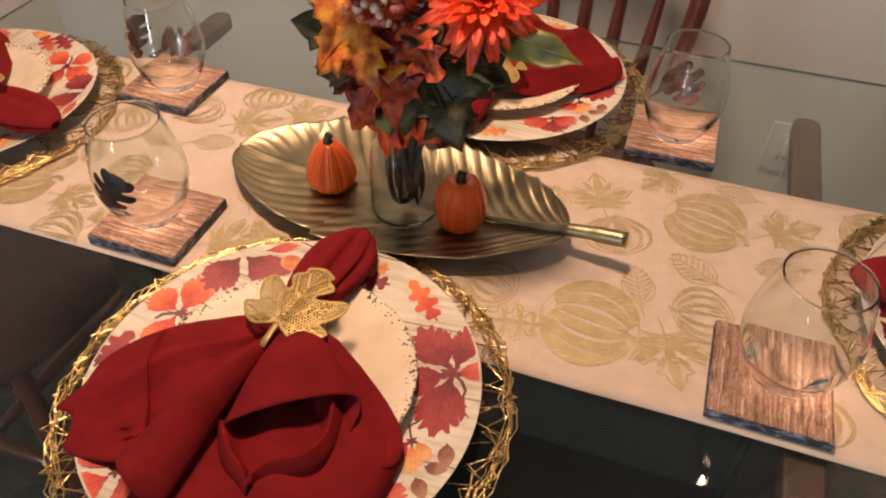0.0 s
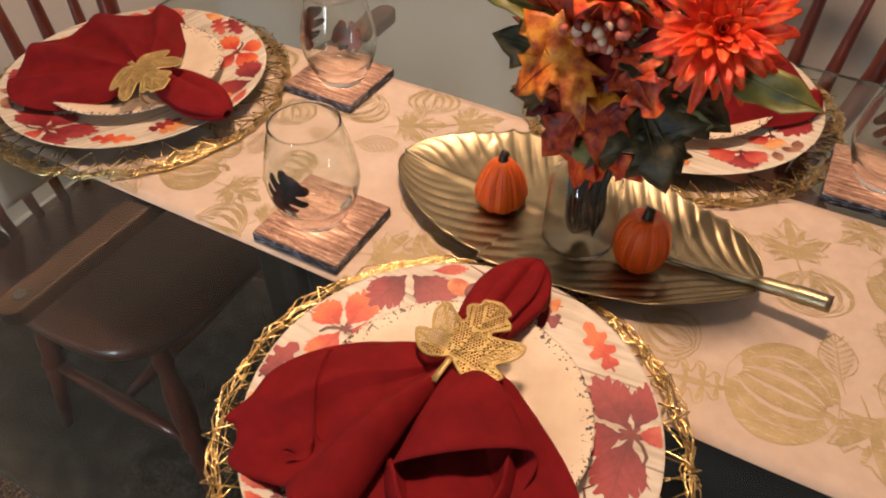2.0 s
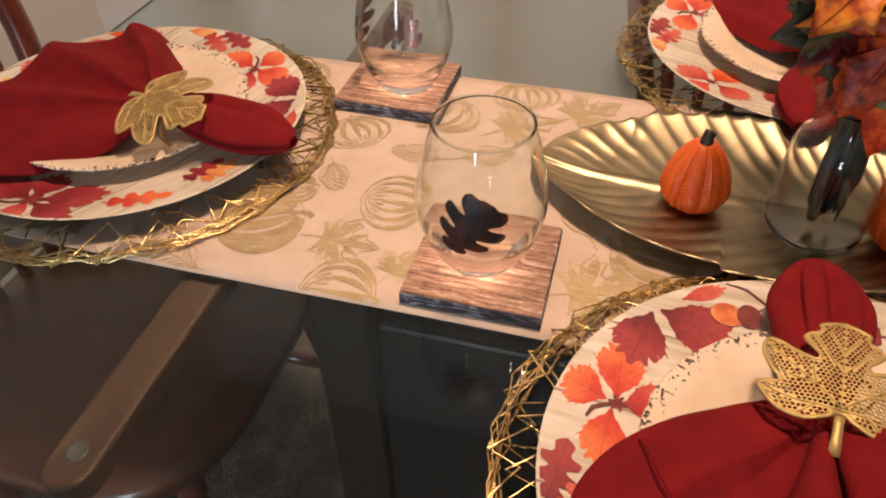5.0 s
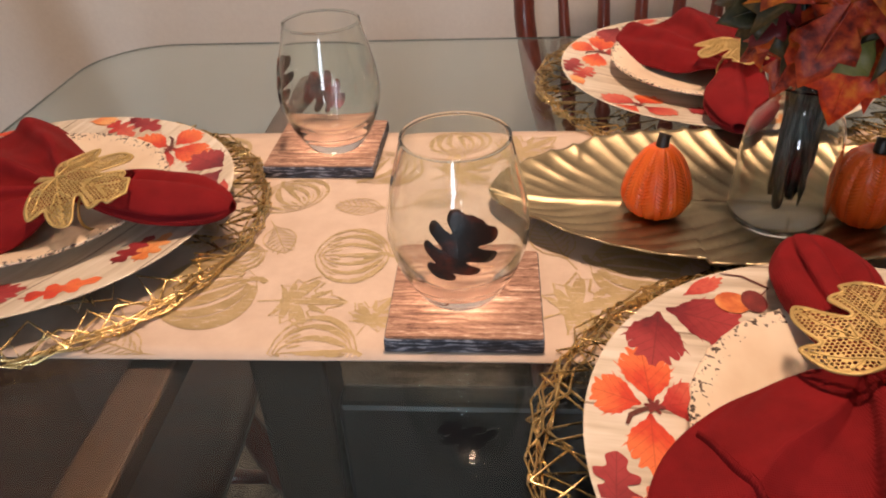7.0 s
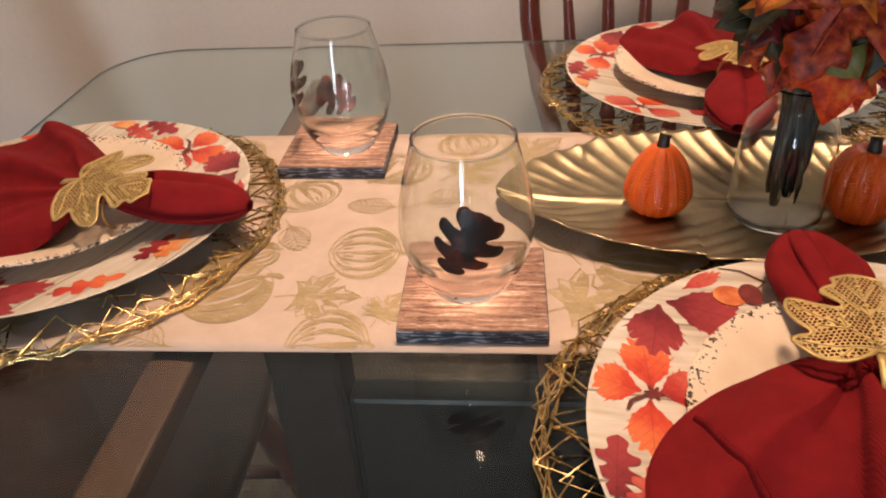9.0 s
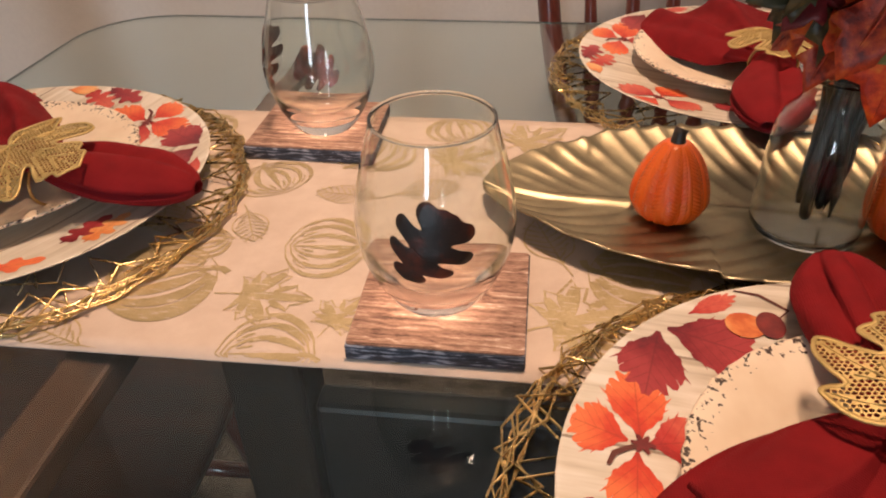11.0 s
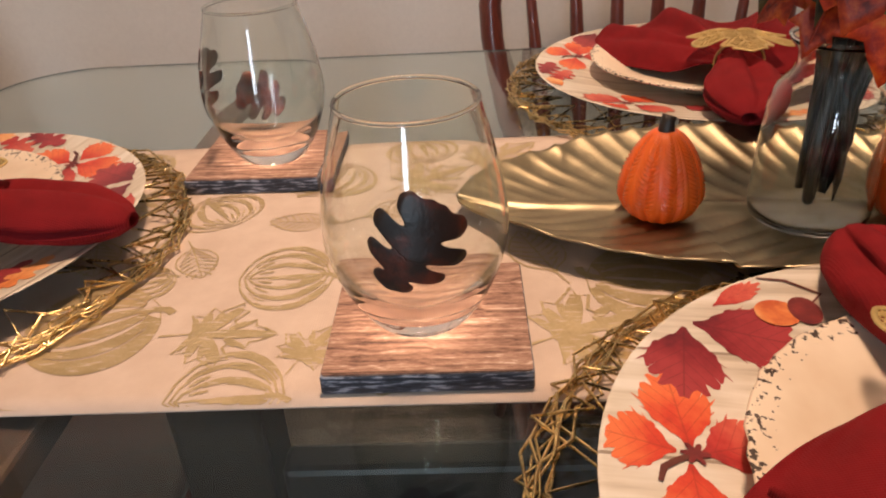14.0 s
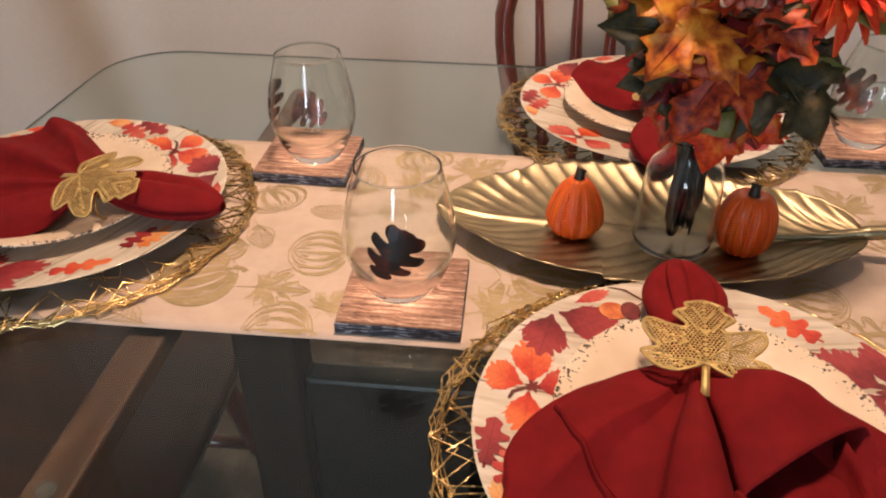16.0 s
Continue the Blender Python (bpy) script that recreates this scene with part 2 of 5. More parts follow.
M = dict(
    carpet=carpet_material(),
    wall=varied("wall_paint", (0.70, 0.655, 0.595), (0.76, 0.715, 0.65), 3.0, 0.8, 0.12, 140, 0.0008),
    ceiling=varied("ceiling_paint", (0.46, 0.43, 0.39), (0.52, 0.49, 0.45), 2.0, 0.9, 0.3, 120, 0.002),
    trim=varied("white_trim_paint", (0.68, 0.66, 0.62), (0.76, 0.74, 0.70), 6.0, 0.4, 0.05),
    plastic=varied("white_plastic", (0.72, 0.71, 0.68), (0.78, 0.77, 0.74), 30.0, 0.35, 0.02),
    slot=varied("dark_slot", (0.02, 0.02, 0.02), (0.03, 0.03, 0.03), 50.0, 0.6, 0.0),
    table_glass=glass_material("table_glass", (0.78, 0.88, 0.85), 0.0, 1.5),
    glass_edge=varied("ground_green_glass_edge", (0.03, 0.05, 0.045), (0.06, 0.09, 0.08), 20.0, 0.35, 0.05),
    base_wood=wood_material("dark_table_wood", (0.016, 0.009, 0.007), (0.028, 0.016, 0.011), (0.046, 0.027, 0.018), 5, 0.4, (14, 1.5, 14)),
    beam_wood=wood_material("black_stained_board", (0.010, 0.009, 0.010), (0.016, 0.014, 0.015), (0.026, 0.023, 0.023), 5, 0.35, (1.5, 14, 14)),
    bar_wood=wood_material("brown_table_wood", (0.022, 0.010, 0.006), (0.036, 0.017, 0.010), (0.054, 0.027, 0.016), 6, 0.6, (20, 1.5, 14), 0.0, 0.15),
    chair_wood=wood_material("mahogany", (0.075, 0.014, 0.008), (0.13, 0.026, 0.014), (0.20, 0.045, 0.025), 7, 0.28, (9, 9, 1.2), 0.5),
    seat_wood=wood_material("mahogany_seat", (0.045, 0.013, 0.007), (0.075, 0.022, 0.012), (0.115, 0.037, 0.021), 6, 0.32, (8, 1.2, 8), 0.5),
    coaster=coaster_material(),
    coaster_edge=scratched_edge_material(),
    runner=cloth_material("beige_linen", (0.56, 0.44, 0.35), (0.62, 0.50, 0.405), 1500, 0.0, 0.8, 0.12),
    foil=foil_material(),
    napkin=cloth_material("burgundy_cotton", (0.148, 0.004, 0.006), (0.200, 0.0065, 0.009), 1800, 0.0, 0.85, 0.3, 0.2),
    tray=gold_material("champagne_gold_leaf_dish", (0.39, 0.325, 0.20), 0.40, 40, 0.08),
    wire=gold_material("gold_wire", (0.88, 0.67, 0.32), 0.27, 90, 0.1),
    ring=ring_material(),
    ring_plain=gold_material("brass_band", (0.55, 0.40, 0.16), 0.36, 90, 0.1),
    plate=plate_wood_material(),
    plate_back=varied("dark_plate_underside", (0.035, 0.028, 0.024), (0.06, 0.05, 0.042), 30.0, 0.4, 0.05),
    salad=speckled_plate_material(),
    glass=glass_material("clear_glass", (0.955, 0.985, 0.965), 0.0, 1.45),
    vase_glass=glass_material("vase_glass", (0.96, 0.975, 0.955), 0.0, 1.45),
    glaze=glaze_material("orange_glazed_ceramic", (1.0, 0.118, 0.006), (1.0, 0.172, 0.012)),
    glaze_red=glaze_material("red_orange_glazed_ceramic", (1.0, 0.105, 0.007), (1.0, 0.155, 0.012)),
    stem_dark=varied("dark_brown_stem", (0.015, 0.010, 0.007), (0.04, 0.026, 0.016), 120.0, 0.35, 0.3),
    decal=leaf_material("brown_leaf_decal", (0.014, 0.010, 0.008), (0.026, 0.014, 0.010), (0.15, 0.026, 0.010), 34, 0.42),
    red=print_material("red_print", (0.16, 0.010, 0.014), (0.46, 0.035, 0.030), (0.62, 0.13, 0.085)),
    burgundy=print_material("burgundy_print", (0.06, 0.005, 0.012), (0.21, 0.012, 0.020), (0.36, 0.040, 0.045)),
    orange=print_material("orange_print", (0.32, 0.016, 0.014), (0.62, 0.058, 0.025), (0.78, 0.18, 0.058)),
    amber=print_material("amber_print", (0.50, 0.10, 0.030), (0.72, 0.24, 0.070), (0.80, 0.42, 0.17)),
    umber=print_material("umber_print", (0.10, 0.022, 0.016), (0.20, 0.060, 0.040), (0.40, 0.20, 0.12)),
    flame=leaf_material("flame_silk_leaf", (0.40, 0.020, 0.006), (0.70, 0.070, 0.009), (0.78, 0.20, 0.02), 90, 0.5),
    vein=leaf_material("dark_heart_print", (0.10, 0.014, 0.016), (0.16, 0.022, 0.022), (0.24, 0.035, 0.030), 60, 0.4),
    nut=leaf_material("acorn_print", (0.50, 0.10, 0.03), (0.66, 0.20, 0.06), (0.74, 0.34, 0.13), 60, 0.4),
    maple=leaf_material("autumn_silk_leaf", (0.27, 0.036, 0.006), (0.60, 0.155, 0.011), (0.80, 0.33, 0.030), 60, 0.5),
    rust=leaf_material("rust_silk_leaf", (0.13, 0.010, 0.006), (0.42, 0.040, 0.010), (0.62, 0.12, 0.02), 100, 0.5),
    wine=leaf_material("wine_silk_leaf", (0.09, 0.008, 0.010), (0.17, 0.012, 0.014), (0.28, 0.022, 0.018), 32, 0.5),
    green=leaf_material("dark_green_silk_leaf", (0.022, 0.021, 0.009), (0.05, 0.042, 0.014), (0.115, 0.075, 0.022), 80, 0.5),
    olive=leaf_material("olive_silk_leaf", (0.10, 0.10, 0.02), (0.17, 0.16, 0.035), (0.26, 0.24, 0.06), 32, 0.5),
    petal=leaf_material("orange_red_petal", (0.68, 0.028, 0.008), (0.84, 0.060, 0.012), (0.90, 0.145, 0.03), 60, 0.5, 0.1),
    berry_pink=varied("pink_berry", (0.42, 0.085, 0.06), (0.55, 0.17, 0.12), 90.0, 0.25, 0.05),
    berry_cream=varied("cream_berry", (0.58, 0.42, 0.30), (0.70, 0.55, 0.42), 90.0, 0.25, 0.05),
    berry_red=varied("dark_red_berry", (0.12, 0.014, 0.012), (0.24, 0.03, 0.02), 90.0, 0.25, 0.05),
    plant_stem=varied("dark_green_stem", (0.006, 0.008, 0.006), (0.016, 0.018, 0.012), 120.0, 0.45, 0.3),
)


# ---- mesh helpers ----
def mesh_of(name, verts, faces, material, smooth=True):
    me = bpy.data.meshes.new(name)
    me.from_pydata([tuple(v) for v in verts], [], faces)
    me.validate()
    if smooth:
        for p in me.polygons:
            p.use_smooth = True
    me.materials.append(material)
    me.update()
    return me


def solid(name, verts, faces, material, parent=None, label="", smooth=True, bevel=0.0, thick=0.0, offset=-1.0, segs=2, weld=False):
    me = mesh_of(name, verts, faces, material, smooth)
    if weld:
        bm = bmesh.new()
        bm.from_mesh(me)
        bmesh.ops.remove_doubles(bm, verts=bm.verts, dist=2e-5)
        bmesh.ops.recalc_face_normals(bm, faces=bm.faces)
        bm.to_mesh(me)
        bm.free()
    ob = new(name, me)
    if parent:
        ob.parent = parent
    if label:
        tagged(ob, label)
    if thick:
        s = ob.modifiers.new("Solidify", "SOLIDIFY")
        s.thickness, s.offset = thick, offset
    if bevel:
        b = ob.modifiers.new("Bevel", "BEVEL")
        b.width, b.segments, b.limit_method, b.angle_limit = bevel, segs, "ANGLE", radians(40)
        b.harden_normals = False
    return ob


def thing(name, m, label, category, group="", kind=""):
    ob = new(name)
    ob.empty_display_size = 0.05
    ob.matrix_world = m
    return tagged(ob, label, category, group, kind)


BOX_FACES = [(0, 3, 2, 1), (4, 5, 6, 7), (0, 1, 5, 4), (1, 2, 6, 5), (2, 3, 7, 6), (3, 0, 4, 7)]


def box_verts(a, b):
    (x0, y0, z0), (x1, y1, z1) = a, b
    return [(x0, y0, z0), (x1, y0, z0), (x1, y1, z0), (x0, y1, z0), (x0, y0, z1), (x1, y0, z1), (x1, y1, z1), (x0, y1, z1)]


def box(name, a, b, material, parent=None, label="", bevel=0.002):
    return solid(name, box_verts(a, b), BOX_FACES, material, parent, label, False, bevel)


def lathe_data(profile, steps=48, closed=False):
    verts, faces, n = [], [], len(profile)
    for i in range(steps):
        a = 2 * math.pi * i / steps
        verts += [(r * math.cos(a), r * math.sin(a), z) for r, z in profile]
    for i in range(steps):
        j = (i + 1) % steps
        for k in range(n if closed else n - 1):
            l = (k + 1) % n
            faces.append((i * n + k, j * n + k, j * n + l, i * n + l))
    return verts, faces


def lathe(name, profile, material, parent=None, label="", steps=48, closed=False):
    verts, faces = lathe_data(profile, steps, closed)
    ob = solid(name, verts, faces, material, parent, label)
    bm = bmesh.new()
    bm.from_mesh(ob.data)
    bmesh.ops.remove_doubles(bm, verts=bm.verts, dist=1e-6)
    bmesh.ops.recalc_face_normals(bm, faces=bm.faces)
    bm.to_mesh(ob.data)
    bm.free()
    return ob


def tube_data(points, radius, sides=8, closed=False, verts=None, faces=None, caps=True):
    """A tube round a line of points; radius: a number, or one for each point."""
    verts = [] if verts is None else verts
    faces = [] if faces is None else faces
    pts = [Vector(p) for p in points]
    n, base = len(pts), len(verts)
    up = None
    for i, p in enumerate(pts):
        a = pts[i - 1] if i or closed else pts[0]
        b = pts[(i + 1) % n] if i < n - 1 or closed else pts[-1]
        d = (b - a).normalized()
        if up is None:
            up = d.orthogonal().normalized()
        up = (up - d * up.dot(d))
        up = up.normalized() if up.length > 1e-5 else d.orthogonal().normalized()
        side = d.cross(up)
        r = radius[i] if isinstance(radius, (list, tuple)) else radius
        for k in range(sides):
            t = 2 * math.pi * k / sides
            verts.append(p + r * (math.cos(t) * up + math.sin(t) * side))
    for i in range(n if closed else n - 1):
        j = (i + 1) % n
        for k in range(sides):
            l = (k + 1) % sides
            faces.append((base + i * sides + k, base + i * sides + l, base + j * sides + l, base + j * sides + k))
    if caps and not closed:
        faces.append(tuple(base + k for k in reversed(range(sides))))
        faces.append(tuple(base + (n - 1) * sides + k for k in range(sides)))
    return verts, faces


def tube(name, points, radius, material, parent=None, label="", sides=8, closed=False):
    verts, faces = tube_data(points, radius, sides, closed)
    return solid(name, verts, faces, material, parent, label)


def smooth_line(points, steps=6):
    """A Catmull-Rom line through the points."""
    pts = [Vector(p) for p in points]
    pts = [2 * pts[0] - pts[1], *pts, 2 * pts[-1] - pts[-2]]
    out = []
    for a, b, c, d in zip(pts, pts[1:], pts[2:], pts[3:]):
        for s in range(steps):
            t = s / steps
            out.append(0.5 * ((2 * b) + (c - a) * t + (2 * a - 5 * b + 4 * c - d) * t * t + (3 * b - a - 3 * c + d) * t ** 3))
    return out + [pts[-2]]


# leaf outlines in the unit square: base at (0, 0), tip at (0, 1); the half to the right
MAPLE = [(0.03, 0.0), (0.14, 0.02), (0.36, -0.10), (0.33, 0.07), (0.52, 0.12), (0.43, 0.22), (0.62, 0.46), (0.47, 0.45), (0.45, 0.56), (0.25, 0.44), (0.16, 0.50), (0.27, 0.70), (0.15, 0.72), (0.12, 0.82), (0.0, 1.0)]
OAK = [(0.03, 0.0), (0.05, 0.10), (0.20, 0.08), (0.26, 0.17), (0.15, 0.25), (0.13, 0.31), (0.33, 0.31), (0.40, 0.42), (0.22, 0.48), (0.17, 0.54), (0.34, 0.60), (0.36, 0.70), (0.20, 0.73), (0.15, 0.79), (0.18, 0.90), (0.08, 0.97), (0.0, 1.0)]
BEECH = [(0.02, 0.0), (0.06, 0.08), (0.20, 0.18), (0.29, 0.34), (0.31, 0.50), (0.26, 0.66), (0.17, 0.82), (0.06, 0.94), (0.0, 1.0)]

CREEPER = [(0.025, 0.0), (0.08, 0.10), (0.21, 0.21), (0.32, 0.32), (0.33, 0.30), (0.41, 0.45), (0.43, 0.44), (0.44, 0.58), (0.475, 0.59), (0.38, 0.70), (0.39, 0.74), (0.26, 0.82), (0.25, 0.87), (0.10, 0.93), (0.0, 1.02)]
FILIGREE = [(0.03, 0.0), (0.10, -0.06), (0.27, -0.12), (0.48, -0.06), (0.63, 0.08), (0.66, 0.15), (0.58, 0.20), (0.49, 0.23), (0.58, 0.34), (0.66, 0.50), (0.63, 0.65), (0.52, 0.66), (0.36, 0.57), (0.23, 0.51), (0.21, 0.56), (0.27, 0.63), (0.34, 0.73), (0.30, 0.80), (0.21, 0.84), (0.22, 0.92), (0.12, 0.97), (0.0, 1.02)]
STICKER = [(0.03, 0.0), (0.13, -0.02), (0.18, 0.02), (0.17, 0.08), (0.12, 0.12), (0.14, 0.15), (0.28, 0.13), (0.36, 0.18), (0.34, 0.25), (0.23, 0.28), (0.16, 0.32), (0.21, 0.35), (0.38, 0.34), (0.44, 0.42), (0.40, 0.50), (0.27, 0.52), (0.18, 0.55), (0.19, 0.58), (0.30, 0.62), (0.33, 0.72), (0.26, 0.82), (0.15, 0.85), (0.07, 0.91), (0.0, 0.93)]


def rounded(half, steps=3):
    return [(max(v.x, 0.0), v.y) for v in smooth_line([(x, y, 0) for x, y in half], steps)]


OAK, BEECH, FILIGREE, STICKER = rounded(OAK), rounded(BEECH, 2), rounded(FILIGREE), rounded(STICKER)


def toothed(half, teeth, depth):
    """The half outline with small pointed teeth along it."""
    fine = []
    for (ax, ay), (bx, by) in zip(half, half[1:]):
        fine += [(ax + (bx - ax) * q / 3, ay + (by - ay) * q / 3) for q in range(3)]
    out, n = [], len(fine)
    for i, (x, y) in enumerate(fine):
        saw = (i * teeth / n) % 1.0
        grow = depth * (saw - 0.4) * min(1.0, 4 * i / n) * (1.15 + 0.6 * math.sin(i * 2.3))
        out.append((max(0.004, x * (1 + 1.2 * grow) + grow * 0.3), y + grow * 0.9))
    return out + [half[-1]]


def outline(half):
    return list(half) + [(-x, y) for x, y in reversed(half[:-1])]


CREEPER = toothed(CREEPER, 9, 0.11)


def leaf_grid(half, rings=5):
    """Points and faces of a filled leaf: rings that shrink to its heart, or to the midrib of a slender leaf."""
    edge = outline(half)
    n = len(edge)
    star = max(x for x, _ in edge) > 0.51
    pts, faces = [], []
    for k in range(rings + 1):
        s = 1 - k / rings
        pts += [(x * s, 0.29 + (y - 0.29) * s if star else y) for x, y in edge]
    for k in range(rings):
        for i in range(n):
            j = (i + 1) % n
            faces.append((k * n + i, k * n + j, (k + 1) * n + j, (k + 1) * n + i))
    return pts, faces


# ---- room ----
NORTH, WEST, EAST, SOUTH, TOP = 0.86, -1.32, 2.6, -3.0, 2.45
TABLE = 0.75


def structure(ob, label, category):
    return tagged(ob, label, category, kind="structure")


structure(box("floor", (WEST - 0.12, SOUTH - 0.12, -0.05), (EAST + 0.12, NORTH + 0.12, 0.0), M["carpet"], bevel=0), "brown speckled cut pile carpet floor", "floor")
structure(box("ceiling", (WEST - 0.12, SOUTH - 0.12, TOP), (EAST + 0.12, NORTH + 0.12, TOP + 0.05), M["ceiling"], bevel=0), "plain white painted ceiling", "ceiling")
structure(box("wall_north", (WEST - 0.12, NORTH, 0), (EAST + 0.12, NORTH + 0.12, TOP), M["wall"], bevel=0), "beige painted wall behind the table", "wall")
structure(box("wall_west", (WEST - 0.12, SOUTH, 0), (WEST, NORTH, TOP), M["wall"], bevel=0), "beige painted side wall with white baseboard", "wall")
structure(box("wall_east", (EAST, SOUTH, 0), (EAST + 0.12, NORTH, TOP), M["wall"], bevel=0), "plain beige painted side wall", "wall")


def wall_with_window(x0, x1, z0, z1):
    """The south wall, in four blocks round the opening, as one mesh."""
    verts, faces = [], []
    for a, b in (((WEST - 0.12, z0), (x0, z1)), ((x1, z0), (EAST + 0.12, z1)), ((WEST - 0.12, 0), (EAST + 0.12, z0)), ((WEST - 0.12, z1), (EAST + 0.12, TOP))):
        base = len(verts)
        verts += box_verts((a[0], SOUTH - 0.12, a[1]), (b[0], SOUTH, b[1]))
        faces += [tuple(base + i for i in f) for f in BOX_FACES]
    structure(solid("wall_south", verts, faces, M["wall"], smooth=False), "beige painted wall with a tall window opening", "wall")


wall_with_window(-0.60, -0.10, 0.35, 2.15)
for nm, a, b in (("baseboard_north", (WEST, NORTH - 0.014, 0), (EAST, NORTH - 0.001, 0.10)), ("baseboard_west", (WEST + 0.001, SOUTH, 0), (WEST + 0.014, NORTH - 0.016, 0.10))):
    structure(box(nm, a, b, M["trim"], bevel=0.004), "white painted wooden baseboard along the wall", "baseboard")

# ---- dining table ----
table = thing("dining_table", pose(0.03, 0, 0), "glass dining table with rounded corners on dark wooden trestles", "table")
TX0, TX1, TY = -0.735, 0.735, 0.452


def rounded_slab(x0, y0, x1, y1, r, z0, z1, steps=10):
    ring = []
    for cx, cy, a0 in ((x1 - r, y1 - r, 0), (x0 + r, y1 - r, 90), (x0 + r, y0 + r, 180), (x1 - r, y0 + r, 270)):
        ring += [(cx + r * math.cos(radians(a0 + 90 * i / steps)), cy + r * math.sin(radians(a0 + 90 * i / steps))) for i in range(steps + 1)]
    n = len(ring)
    verts = [(x, y, z0) for x, y in ring] + [(x, y, z1) for x, y in ring]
    faces = [tuple(reversed(range(n))), tuple(range(n, 2 * n))] + [(i, (i + 1) % n, n + (i + 1) % n, n + i) for i in range(n)]
    return verts, faces


top = solid("glass_top", *rounded_slab(TX0, -TY, TX1, TY, 0.10, TABLE - 0.010, TABLE), M["table_glass"], table, "thick clear greenish glass top", False, 0.0006)
top.visible_shadow = False
top.data.materials.append(M["glass_edge"])
for poly in top.data.polygons:
    if abs(poly.normal.z) < 0.5:
        poly.material_index = 1


def bar_with_round_ends(name, x, z0, z1, half, width, material, parent):
    ring = [(x + width / 2 * math.cos(radians(a)), half - width / 2 + width / 2 * math.sin(radians(a))) for a in range(0, 181, 15)]
    ring += [(x - width / 2 * math.cos(radians(a)), -half + width / 2 - width / 2 * math.sin(radians(a))) for a in range(0, 181, 15)]
    n = len(ring)
    verts = [(a, b, z0) for a, b in ring] + [(a, b, z1) for a, b in ring]
    faces = [tuple(reversed(range(n))), tuple(range(n, 2 * n))] + [(i, (i + 1) % n, n + (i + 1) % n, n + i) for i in range(n)]
    return solid(name, verts, faces, material, parent, "", False, 0.003)


for bx in (-0.436, 0.410):
    bar = bar_with_round_ends("top_bar", bx + 0.001, 0.718, 0.7385, 0.345, 0.033, M["bar_wood"], table)
    for s in (-1, 1):
        lathe("screw_cup", [(0.0, 0.7388), (0.003, 0.7388), (0.0055, 0.7396), (0.007, 0.7396), (0.007, 0.7386)], M["slot"], bar, "dark recessed screw", 20).location = (bx + 0.001, s * 0.320, 0)
    box("post", (bx + 0.003, -0.030, 0.055), (bx + 0.073, 0.030, 0.7175), M["base_wood"], table, "dark wooden trestle post", 0.006)
    box("foot", (bx + 0.010, -0.33, 0.001), (bx + 0.066, 0.33, 0.0545), M["base_wood"], table, "dark wooden trestle foot", 0.010)
box("stretcher_beam", (-0.362, -0.016, 0.16), (0.412, 0.016, 0.547), M["beam_wood"], table, "dark stained wide connecting board", 0.006)


# ---- chairs ----
def turned(name, p, q, radii, material, parent, sides=10):
    """A turned stick: radii are (share of the length, radius)."""
    p, q = Vector(p), Vector(q)
    return tube(name, [p.lerp(q, s) for s, _ in radii], [r for _, r in radii], material, parent, "", sides)


LEG = [(0, .017), (.05, .019), (.12, .014), (.15, .018), (.19, .013), (.30, .019), (.42, .021), (.50, .016), (.53, .021), (.56, .021), (.59, .016), (.64, .019), (.67, .015), (.84, .013), (1, .010)]
SPINDLE = [(0, .008), (.10, .009), (.16, .013), (.19, .009), (.22, .014), (.25, .009), (.36, .013), (.48, .011), (.70, .008), (1, .006)]


